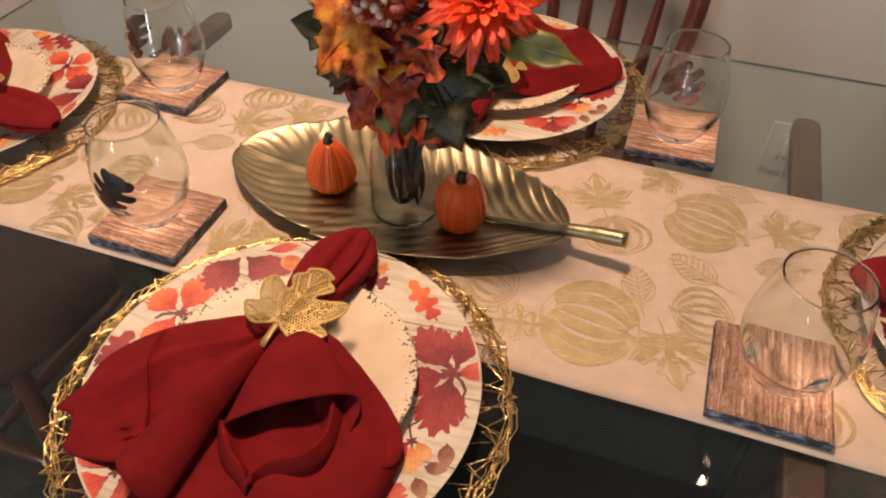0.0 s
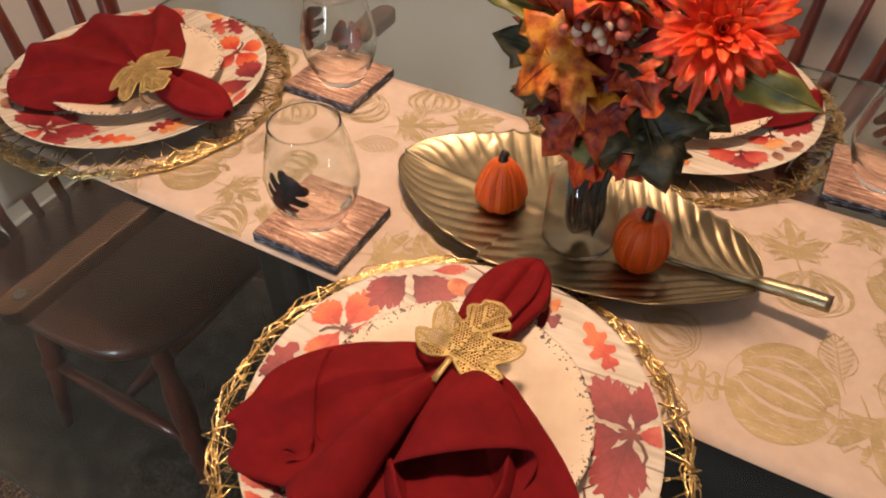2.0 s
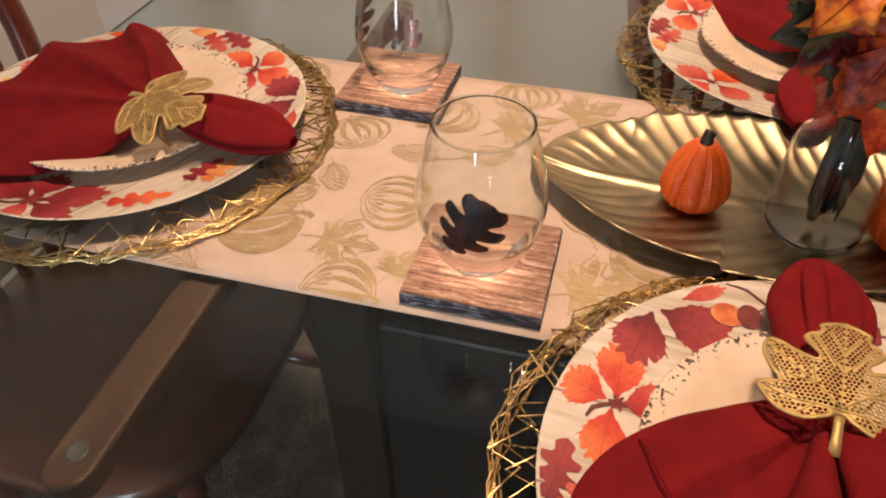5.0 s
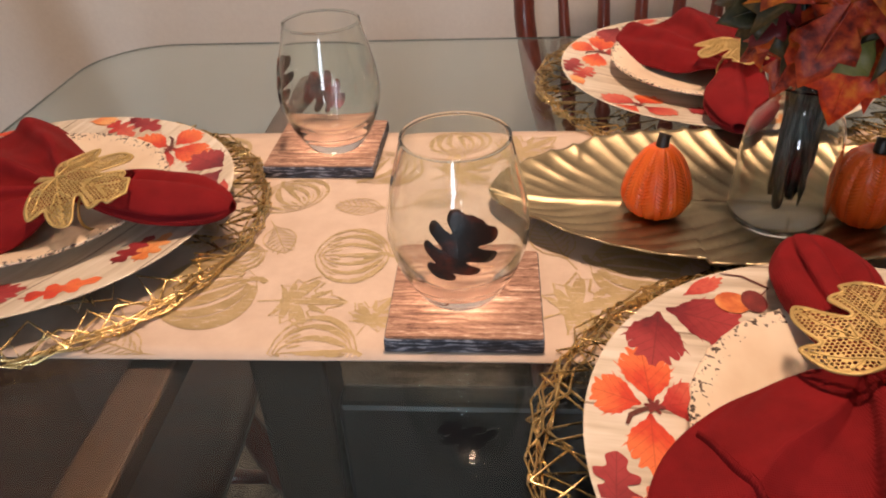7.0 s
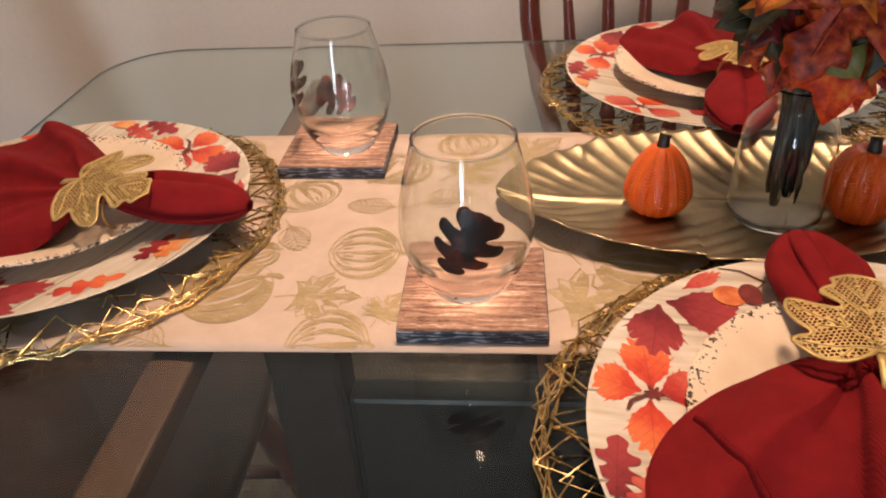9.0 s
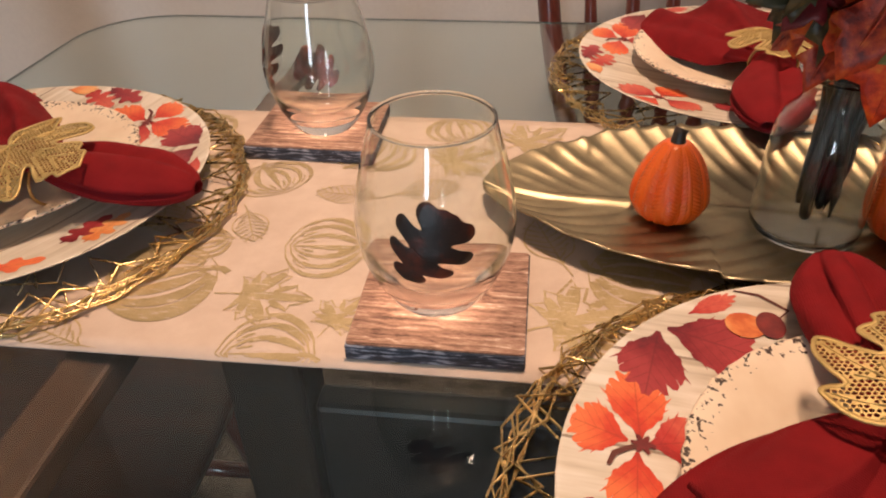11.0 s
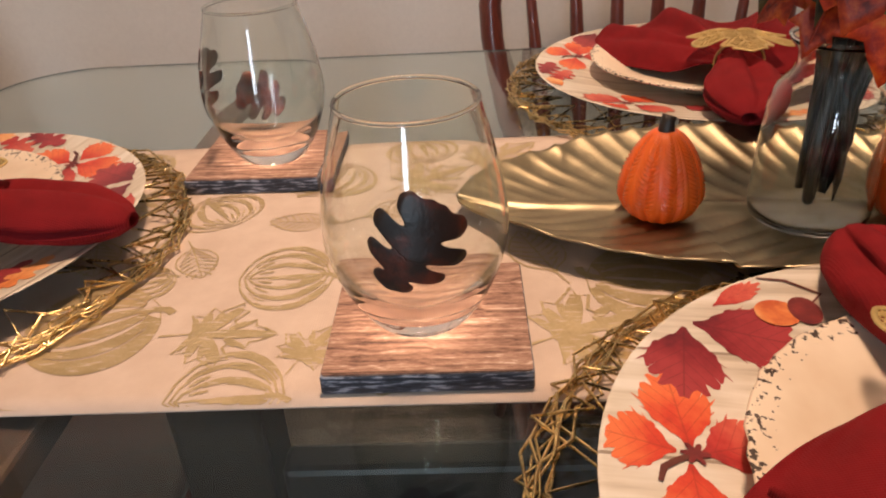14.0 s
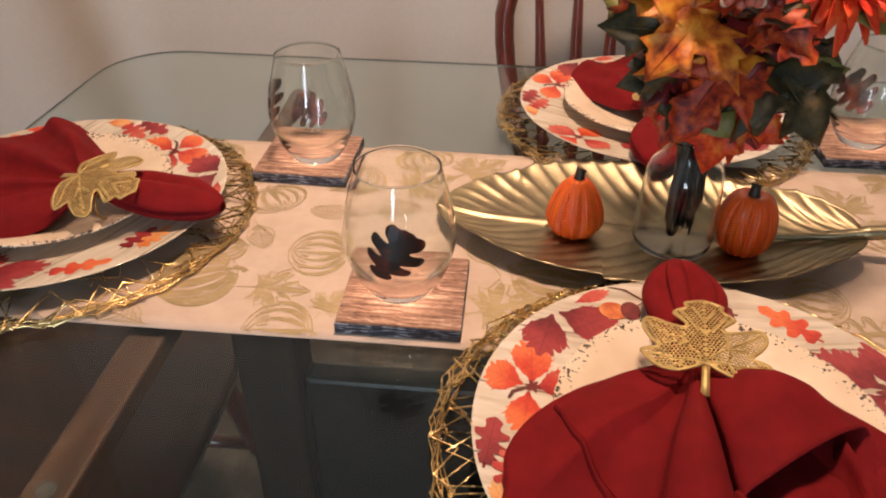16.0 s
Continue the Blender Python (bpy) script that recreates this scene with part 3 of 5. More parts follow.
def chair(m, group="chairs round the table"):
    c = thing("dining_chair", m, "dark mahogany bow-back spindle dining chair with turned legs", "chair", group)
    ring, n = [], 40
    for i in range(n):
        a = 2 * math.pi * i / n
        ca, sa = math.cos(a), math.sin(a)
        x = 0.236 * math.copysign(abs(ca) ** 0.60, ca) * (1.0 + 0.04 * sa)
        y = 0.20 * math.copysign(abs(sa) ** 0.62, sa)
        ring.append((x, y))
    verts, faces = [], []
    for s, z in ((0.90, 0.425), (0.99, 0.432), (1.0, 0.446), (0.97, 0.457), (0.80, 0.456), (0.45, 0.449), (0.1, 0.447)):
        verts += [(x * s, y * s, z) for x, y in ring]
    for k in range(6):
        faces += [(k * n + i, k * n + (i + 1) % n, (k + 1) * n + (i + 1) % n, (k + 1) * n + i) for i in range(n)]
    faces += [tuple(reversed(range(n))), tuple(range(6 * n, 7 * n))]
    solid("seat", verts, faces, M["seat_wood"], c, "dished glossy wooden seat")
    feet = {}
    for sx in (-1, 1):
        for sy in (-1, 1):
            a, b = (sx * 0.145, sy * 0.125, 0.43), (sx * 0.205, sy * 0.20, 0.0)
            feet[sx, sy] = Vector(a).lerp(Vector(b), 0.56)
            turned("leg", a, b, LEG, M["chair_wood"], c)
    STR = [(0, .009), (.3, .012), (.5, .015), (.7, .012), (1, .009)]
    mids = []
    for sx in (-1, 1):
        turned("stretcher", feet[sx, -1], feet[sx, 1], STR, M["chair_wood"], c)
        mids.append(feet[sx, -1].lerp(feet[sx, 1], 0.5))
    turned("stretcher", mids[0], mids[1], STR, M["chair_wood"], c)
    bow = []
    for i in range(31):
        a = math.pi * i / 30
        x = 0.222 * math.copysign(abs(math.cos(a)) ** 0.62, math.cos(a))
        h = 0.50 * math.sin(a) ** 0.55
        bow.append((x * (0.66 + 0.34 * min(1, h / 0.30) ** 0.8), -0.182 - 0.12 * h - 0.02 * math.sin(a), 0.452 + h))
    tube("bow", bow, 0.0165, M["chair_wood"], c, "bent mahogany hoop of the chair back", 10)
    for i in range(6):
        x = -0.135 + 0.27 * i / 5
        h = 0.50 * (1 - (abs(x * 1.18) / 0.222) ** 3.2) ** 0.55
        turned("spindle", (x * 0.9, -0.178, 0.45), (x * 1.18, -0.19 - 0.12 * h, 0.452 + h), SPINDLE, M["chair_wood"], c, 8)
    return c


chair_one = chair(pose(-0.656, 0.0, 0, 0, 0, -90))
copy_thing(chair_one, pose(0.072, 0.44, 0, 0, 0, 180))
copy_thing(chair_one, pose(0.002, -0.357, 0, 0, 0, 0))

# ---- wall outlet with a charger ----
outlet = thing("wall_outlet", pose(0.515, NORTH - 0.001, 0.36, 90, 0, 0), "white plastic wall outlet with a plugged-in charger", "outlet")
solid("cover_plate", *rounded_slab(-0.035, -0.058, 0.035, 0.058, 0.006, 0.0, 0.006, 4), M["plastic"], outlet, "", False, 0.002)
for s in (-1, 1):
    box("socket", (-0.016, s * 0.02 - 0.013, 0.006), (0.016, s * 0.02 + 0.013, 0.008), M["plastic"], outlet, bevel=0.003)
for s in (-1, 1):
    box("slot", (s * 0.006 - 0.001, -0.026, 0.0075), (s * 0.006 + 0.001, -0.016, 0.0085), M["slot"], outlet, bevel=0)
charger = thing("phone_charger", pose(0.525, NORTH - 0.010, 0.378, 90, 0, 0), "small white plug-in charger with a thin cable", "charger")
box("charger_body", (-0.013, -0.02, 0), (0.013, 0.02, 0.026), M["plastic"], charger, bevel=0.004)
tube("cable", smooth_line([(0, -0.02, 0.015), (0.0, -0.06, 0.020), (-0.006, -0.15, 0.016), (-0.012, -0.26, 0.012), (0.01, -0.35, 0.014)]), 0.0017, M["plastic"], charger, "", 6)

# ---- table runner with printed gold motifs ----
runner = thing("table_runner", pose(0, 0, TABLE), "beige linen table runner printed with gold pumpkins and leaves", "table runner")
RX0, RX1, RY0, RY1, RZ = -0.86, 0.92, -0.167, 0.164, 0.002


def runner_z(x, y):
    return RZ + 0.0006 * noise.noise(Vector((x * 9, y * 9, 3)))


def runner_cloth():
    nx, ny, verts, faces = 150, 24, [], []
    for i in range(nx + 1):
        for j in range(ny + 1):
            x = RX0 + (RX1 - RX0) * i / nx
            y = RY0 + (RY1 - RY0) * j / ny
            if j in (0, ny):
                y += 0.0012 * noise.noise(Vector((x * 6, j, 0)))
            drop = 0.0
            if x < TX0 + 0.03:
                drop = (TX0 + 0.03 - x)
                x = TX0 + 0.03 - 0.004 * min(1, drop / 0.01)
            if x > TX1 + 0.03:
                drop = (x - TX1 - 0.03)
                x = TX1 + 0.03 + 0.004 * min(1, drop / 0.01)
            verts.append((x, y, runner_z(x, y) - drop))
    for i in range(nx):
        for j in range(ny):
            a = i * (ny + 1) + j
            faces.append((a, a + ny + 1, a + ny + 2, a + 1))
    solid("cloth", verts, faces, M["runner"], runner, thick=0.0012)


runner_cloth()


def strip(pts, width, verts, faces, taper=True):
    """A flat stroke along a line of 2D points."""
    base, n = len(verts), len(pts)
    for i, p in enumerate(pts):
        a, b = Vector(pts[max(i - 1, 0)]), Vector(pts[min(i + 1, n - 1)])
        d = (b - a)
        d = Vector((0, 1)) if d.length < 1e-9 else d.normalized()
        w = width * (0.35 + 0.65 * math.sin(math.pi * (i + 0.5) / n)) if taper else width
        verts += [(p[0] - d.y * w / 2, p[1] + d.x * w / 2, 0), (p[0] + d.y * w / 2, p[1] - d.x * w / 2, 0)]
    for i in range(n - 1):
        faces.append((base + 2 * i, base + 2 * i + 1, base + 2 * i + 3, base + 2 * i + 2))
    if base:
        # grow out of the nearest earlier stroke
        p, r = Vector(verts[base]), Vector(verts[base + 2 * n - 2])
        k, at = min(((Vector(verts[k]) - q).length, k, at) for k in range(base) for q, at in ((p, base), (r, base + 2 * n - 2)))[1:]
        faces.append((k, at, at + 1))


def pumpkin_motif():
    """Ribs that bulge from the stalk to the foot, each with a shaded flank."""
    v, f = [], []
    rnd = random.Random(5)

    def rib(b, s):
        return b * math.sin(math.pi * s) ** 0.6 + 0.006 * rnd.uniform(-1, 1), 0.32 - 0.68 * s + 0.10 * (b / 0.54) ** 2 * math.cos(math.pi * s)

    for b, w in ((-0.54, 0.040), (-0.40, 0.040), (-0.22, 0.050), (0.0, 0.036), (0.20, 0.050), (0.38, 0.040), (0.54, 0.040)):
        strip([rib(b, k / 16) for k in range(17)], w, v, f)
        sg = 1 if b <= 0 else -1
        for d, a, e in ((0.03, 1, 13), (0.055, 2, 9), (0.08, 1, 6), (0.10, 11, 15)):
            strip([rib(b + sg * d, k / 16) for k in range(a, e)], 0.026 * rnd.uniform(0.7, 1.4), v, f)
    strip([(0, 0.28), (0.02, 0.38), (0.09, 0.47)], 0.055, v, f, False)
    return v, f


def squash_motif():
    """A pumpkin filled with broad gold lobes and narrow pale gaps, with a curled stalk."""
    v, f = [], []

    def rib(b, q):
        return b * math.sin(math.pi * q) ** 0.55, 0.40 - 0.80 * q + 0.07 * math.cos(math.pi * q) * (b / 0.5) ** 2

    for b, w in ((-0.47, 0.17), (-0.27, 0.16), (-0.07, 0.13), (0.11, 0.15), (0.30, 0.13), (0.47, 0.17)):
        strip([rib(b, 0.04 + 0.92 * k / 14) for k in range(15)], w, v, f)
    for b in (-0.56, 0.56):
        strip([rib(b, k / 16) for k in range(17)], 0.022, v, f)
    strip([(0, 0.34), (0.01, 0.44), (0.06, 0.52), (0.14, 0.55)], 0.07, v, f, False)
    return v, f


def beech_motif():
    """An outlined leaf with fine double side veins."""
    v, f = [], []
    edge = [(x, y - 0.5) for x, y in outline(BEECH)]
    strip(edge + edge[:1], 0.026, v, f, False)
    strip([(0.03, -0.78), (0.0, -0.5), (0.0, 0.0), (0, 0.45)], 0.030, v, f)
    for k in range(7):
        y = -0.40 + 0.115 * k
        w = 0.30 * math.sin(math.pi * (0.16 + 0.115 * k)) ** 0.8
        for sg in (-1, 1):
            strip([(0, y), (sg * w * 0.5, y + 0.07), (sg * w * 0.95, y + 0.17)], 0.024, v, f)
            strip([(sg * w * 0.25, y + 0.065), (sg * w * 0.6, y + 0.115), (sg * w * 0.9, y + 0.19)], 0.013, v, f)
    return v, f


def lobed_motif(half, ribs):
    """An outlined leaf with broad brushed ribs and pale gaps between them."""
    v, f = [], []
    edge = [(x, y - 0.5) for x, y in outline(half)]
    strip(edge + edge[:1], 0.034, v, f, False)
    for (x0, y0), (x1, y1), w in ribs:
        for sg in ((1, -1) if abs(x1) > 0.01 else (1,)):
            strip([(sg * (x0 + (x1 - x0) * q / 4), y0 + (y1 - y0) * q / 4 - 0.5) for q in range(5)], w, v, f)
            for k in (-1, 1):
                strip([(sg * (x0 + (x1 - x0) * q / 4) + k * 0.045, y0 + (y1 - y0) * q / 4 - 0.5 - 0.02) for q in range(1, 4)], w * 0.35, v, f)
    strip([(0.04, -0.86), (0.01, -0.66), (0, -0.44)], 0.030, v, f, False)
    return v, f


STAR_RIBS = [((0, 0.1), (0, 0.92), 0.17), ((0, 0.15), (0.50, 0.45), 0.17), ((0, 0.12), (0.40, 0.10), 0.13), ((0.0, 0.08), (0.30, -0.05), 0.09), ((0.10, 0.42), (0.22, 0.66), 0.08), ((0.2, 0.2), (0.42, 0.26), 0.08)]
OAK_RIBS = [((0, 0.0), (0, 0.95), 0.07), ((0, 0.10), (0.20, 0.14), 0.06), ((0, 0.3), (0.34, 0.40), 0.07), ((0, 0.55), (0.30, 0.66), 0.07)]
MOTIFS = dict(pumpkin=pumpkin_motif(), squash=squash_motif(), maple=lobed_motif(MAPLE, STAR_RIBS), beech=beech_motif(), oak=lobed_motif(OAK, OAK_RIBS))

PRINT = [
    ("squash", 0.337, 0.087, 0.088, 255), ("squash", 0.250, -0.090, 0.094, 262), ("pumpkin", 0.346, -0.047, 0.064, 100), ("pumpkin", 0.253, 0.036, 0.066, 20),
    ("pumpkin", -0.356, 0.040, 0.060, 40), ("pumpkin", -0.287, -0.050, 0.066, -85), ("squash", -0.388, -0.098, 0.076, -60), ("pumpkin", -0.372, -0.052, 0.036, -60), ("pumpkin", -0.296, -0.160, 0.066, -85),
    ("pumpkin", -0.286, 0.090, 0.070, 160), ("pumpkin", -0.213, 0.143, 0.060, 20), ("squash", -0.074, -0.068, 0.075, 80), ("pumpkin", 0.150, -0.075, 0.06, 80),
    ("maple", 0.221, 0.103, 0.060, 20), ("maple", 0.428, 0.104, 0.058, -60), ("maple", 0.328, -0.112, 0.062, 200), ("maple", -0.306, -0.108, 0.048, -92),
    ("maple", -0.198, 0.092, 0.058, -60), ("maple", 0.279, 0.136, 0.045, 140), ("maple", -0.105, -0.108, 0.062, -70), ("maple", -0.142, 0.132, 0.056, -50),
    ("beech", 0.334, 0.011, 0.056, 60), ("beech", 0.285, -0.030, 0.052, 15), ("beech", -0.228, 0.035, 0.050, -70), ("beech", -0.136, -0.029, 0.055, 20),
    ("beech", -0.350, -0.030, 0.042, 205), ("beech", -0.294, 0.021, 0.042, 84), ("maple", -0.258, -0.117, 0.034, -28), ("beech", -0.433, -0.155, 0.05, 70),
    ("oak", 0.181, -0.115, 0.055, 100), ("pumpkin", 0.44, -0.13, 0.066, 0), ("pumpkin", 0.50, 0.125, 0.07, 60), ("beech", 0.415, 0.040, 0.052, 110),
    ("pumpkin", -0.02, 0.137, 0.064, 10), ("maple", 0.06, 0.14, 0.055, 90), ("pumpkin", 0.13, 0.135, 0.062, 200), ("maple", 0.06, -0.12, 0.06, 30), ("pumpkin", 0.0, -0.04, 0.08, 0), ("beech", 0.18, 0.07, 0.05, 30),
    ("pumpkin", -0.46, 0.12, 0.08, 30), ("maple", -0.44, 0.05, 0.06, 140), ("beech", -0.42, -0.02, 0.05, 200), ("maple", -0.55, -0.12, 0.06, 10), ("pumpkin", -0.63, 0.1, 0.08, 70), ("pumpkin", -0.66, -0.11, 0.07, 170),
    ("beech", -0.37, 0.138, 0.05, 120), ("maple", 0.58, -0.1, 0.06, 60), ("pumpkin", 0.62, 0.1, 0.08, 120), ("beech", 0.53, 0.03, 0.05, 40), ("oak", 0.395, -0.125, 0.05, 30), ("beech", 0.365, 0.145, 0.045, 80), ("oak", -0.22, -0.142, 0.045, 70),
]
for kind_, px, py, size, turn in PRINT:
    vv, ff = MOTIFS[kind_]
    m = pose(px, py, 0, 0, 0, turn)
    laid = []
    for x, y, _ in vv:
        q = m @ Vector((x * size, y * size, 0))
        q.y = min(max(q.y, RY0 + 0.002), RY1 - 0.002)
        laid.append((q.x, q.y, runner_z(q.x, q.y) + 0.0004))
    solid("printed_" + kind_, laid, ff, M["foil"], runner, "", False, weld=True)

# ---- coasters ----
CLOTH = TABLE + RZ + 0.0005


def coaster():
    c = thing("coaster", pose(0, 0, 0), "square burnt pine coaster with dark stained edges", "coaster", "wooden coasters")
    h = 0.0508
    body = box("board", (-h, -h * 0.97, 0.0), (h, h * 0.97, 0.0112), M["coaster_edge"], c, "dark blue-black stained edge", 0.0015)
    verts, faces = rounded_slab(-h + 0.0008, -h * 0.97 + 0.0008, h - 0.0008, h * 0.97 - 0.0008, 0.002, 0.0108, 0.0118, 3)
    solid("top_face", verts, faces, M["coaster"], c, "streaked reddish brown burnt wood", False)
    return c


coaster_one = coaster()
coaster_one.matrix_basis = pose(-0.199, -0.111, CLOTH, 0, 0, 0)
copy_thing(coaster_one, pose(-0.338, 0.119, CLOTH, 0, 0, -1))
copy_thing(coaster_one, pose(0.407, -0.110, CLOTH, 0, 0, 90))
cc = copy_thing(coaster_one, pose(0.285, 0.226, TABLE + 0.0008, 0, 0, 1))


# ---- stemless glasses ----
GLASS_OUT = [(0.0, 0.0), (0.0185, 0.0), (0.0235, 0.0012), (0.028, 0.006), (0.0355, 0.018), (0.0415, 0.032), (0.0452, 0.047), (0.0455, 0.060), (0.0432, 0.0772), (0.0392, 0.0946), (0.0345, 0.112), (0.0335, 0.1154)]


def wine_radius(z):
    for (r0, z0), (r1, z1) in zip(GLASS_OUT[1:], GLASS_OUT[2:]):
        if z0 <= z <= z1:
            return r0 + (r1 - r0) * (z - z0) / (z1 - z0)
    return GLASS_OUT[-1][0]


def wine_glass(m, decals, label):
    g = thing("stemless_wine_glass", m, label, "glass", "stemless wine glasses")
    out = [(v.x, v.y) for v in smooth_line([(r, z, 0) for r, z in GLASS_OUT], 3)]
    inner = [(max(r - 0.0011, 0.0), z) for r, z in out if z > 0.028]
    inner = [(0.0, 0.0105), (0.010, 0.0112), (0.019, 0.0134), (0.0265, 0.0172), (0.0325, 0.0222)] + inner
    prof = out + [(0.0332, 0.1161), (0.0326, 0.1158)] + list(reversed(inner))
    lathe("bowl", prof, M["glass"], g, "thin clear glass", 64).visible_shadow = False
    lip = [(0.0330 * math.cos(2 * math.pi * i / 48), 0.0330 * math.sin(2 * math.pi * i / 48), 0.1164) for i in range(48)]
    tube("lip", lip, 0.0010, M["glass"], g, "rounded fire-polished lip", 8, True).visible_shadow = False
    for turn, zc, size, tilt in decals:
        pts, faces = leaf_grid(STICKER, 5)
        verts = []
        ct, st = math.cos(radians(tilt)), math.sin(radians(tilt))
        for x, y in pts:
            y -= 0.5
            x *= 1.04
            y += 0.34 * abs(x)
            u, w = (x * ct - y * st) * size, (x * st + y * ct) * size
            z = zc + w
            r = wine_radius(z) + 0.0006
            a = radians(turn) + u / 0.044
            verts.append((r * math.cos(a), r * math.sin(a), z))
        solid("leaf_decal", verts, faces, M["decal"], g, "dark brown and red oak leaf sticker", thick=0.0002, offset=0, weld=True)
    return g


GLASS_LABEL = "clear stemless wine glass with brown oak leaf on wooden coaster"
TOPS = 0.0114
wine_glass(pose(-0.203, -0.110, CLOTH + TOPS), [(-86, 0.0655, 0.050, -33)], GLASS_LABEL)
wine_glass(pose(-0.329, 0.115, CLOTH + TOPS), [(182, 0.062, 0.058, 15), (112, 0.036, 0.046, -60)], GLASS_LABEL)
wine_glass(pose(0.414, -0.105, CLOTH + TOPS), [], "clear stemless wine glass standing on a wooden coaster")
wine_glass(pose(0.287, 0.224, TABLE + 0.0008 + TOPS), [(95, 0.044, 0.058, -40)], GLASS_LABEL)


# ---- place settings ----
def wire_mat():
    rnd = random.Random(4)
    c = thing("wire_placemat", pose(0, 0, 0), "round woven gold wire placemat under the plates", "placemat", "wire placemats")
    for k in range(3):
        pts, a = [], rnd.uniform(0, 0.5)
        end = a + 2 * math.pi
        lo, hi = ((0.150, 0.191), (0.157, 0.190), (0.140, 0.189), (0.166, 0.192))[k % 4]
        flip = True
        while a < end:
            r = hi + rnd.uniform(-0.012, 0.004) if flip else lo + rnd.uniform(0, 0.02)
            pts.append((r * math.cos(a), r * math.sin(a), 0.0022 + rnd.uniform(0, 0.0065)))
            a += rnd.uniform(0.03, 0.15)
            flip = not flip
        tube("wire_strand", pts, 0.0010, M["wire"], c, "", 5, True)
    for k in range(8):
        pts, n = [], 64 + 3 * k
        for i in range(n):
            a = 2 * math.pi * i / n
            r = 0.1805 + 0.0012 * k + rnd.uniform(-0.0055, 0.0045)
            pts.append((r * math.cos(a), r * math.sin(a), 0.0016 + rnd.uniform(0, 0.0055)))
        tube("rim_wire", pts, 0.0008, M["wire"], c, "", 5, True)
    for k in range(5):
        pts = []
        for i in range(7):
            a = rnd.uniform(0, 2 * math.pi)
            r = 0.15 if i % 2 else rnd.uniform(0.02, 0.13)
            pts.append((r * math.cos(a), r * math.sin(a), 0.0022 + rnd.uniform(0, 0.003)))
        tube("inner_wire", pts, 0.0008, M["wire"], c, "", 4)
    return c


MAT_TOP = 0.0085
PLATE = [(0.0, 0.004), (0.085, 0.004), (0.100, 0.0055), (0.118, 0.0095), (0.142, 0.0135), (0.1595, 0.0162)]


def plate_z(r):
    for (r0, z0), (r1, z1) in zip(PLATE, PLATE[1:]):
        if r <= r1:
            return z0 + (z1 - z0) * (r - r0) / (r1 - r0)
    return PLATE[-1][1]


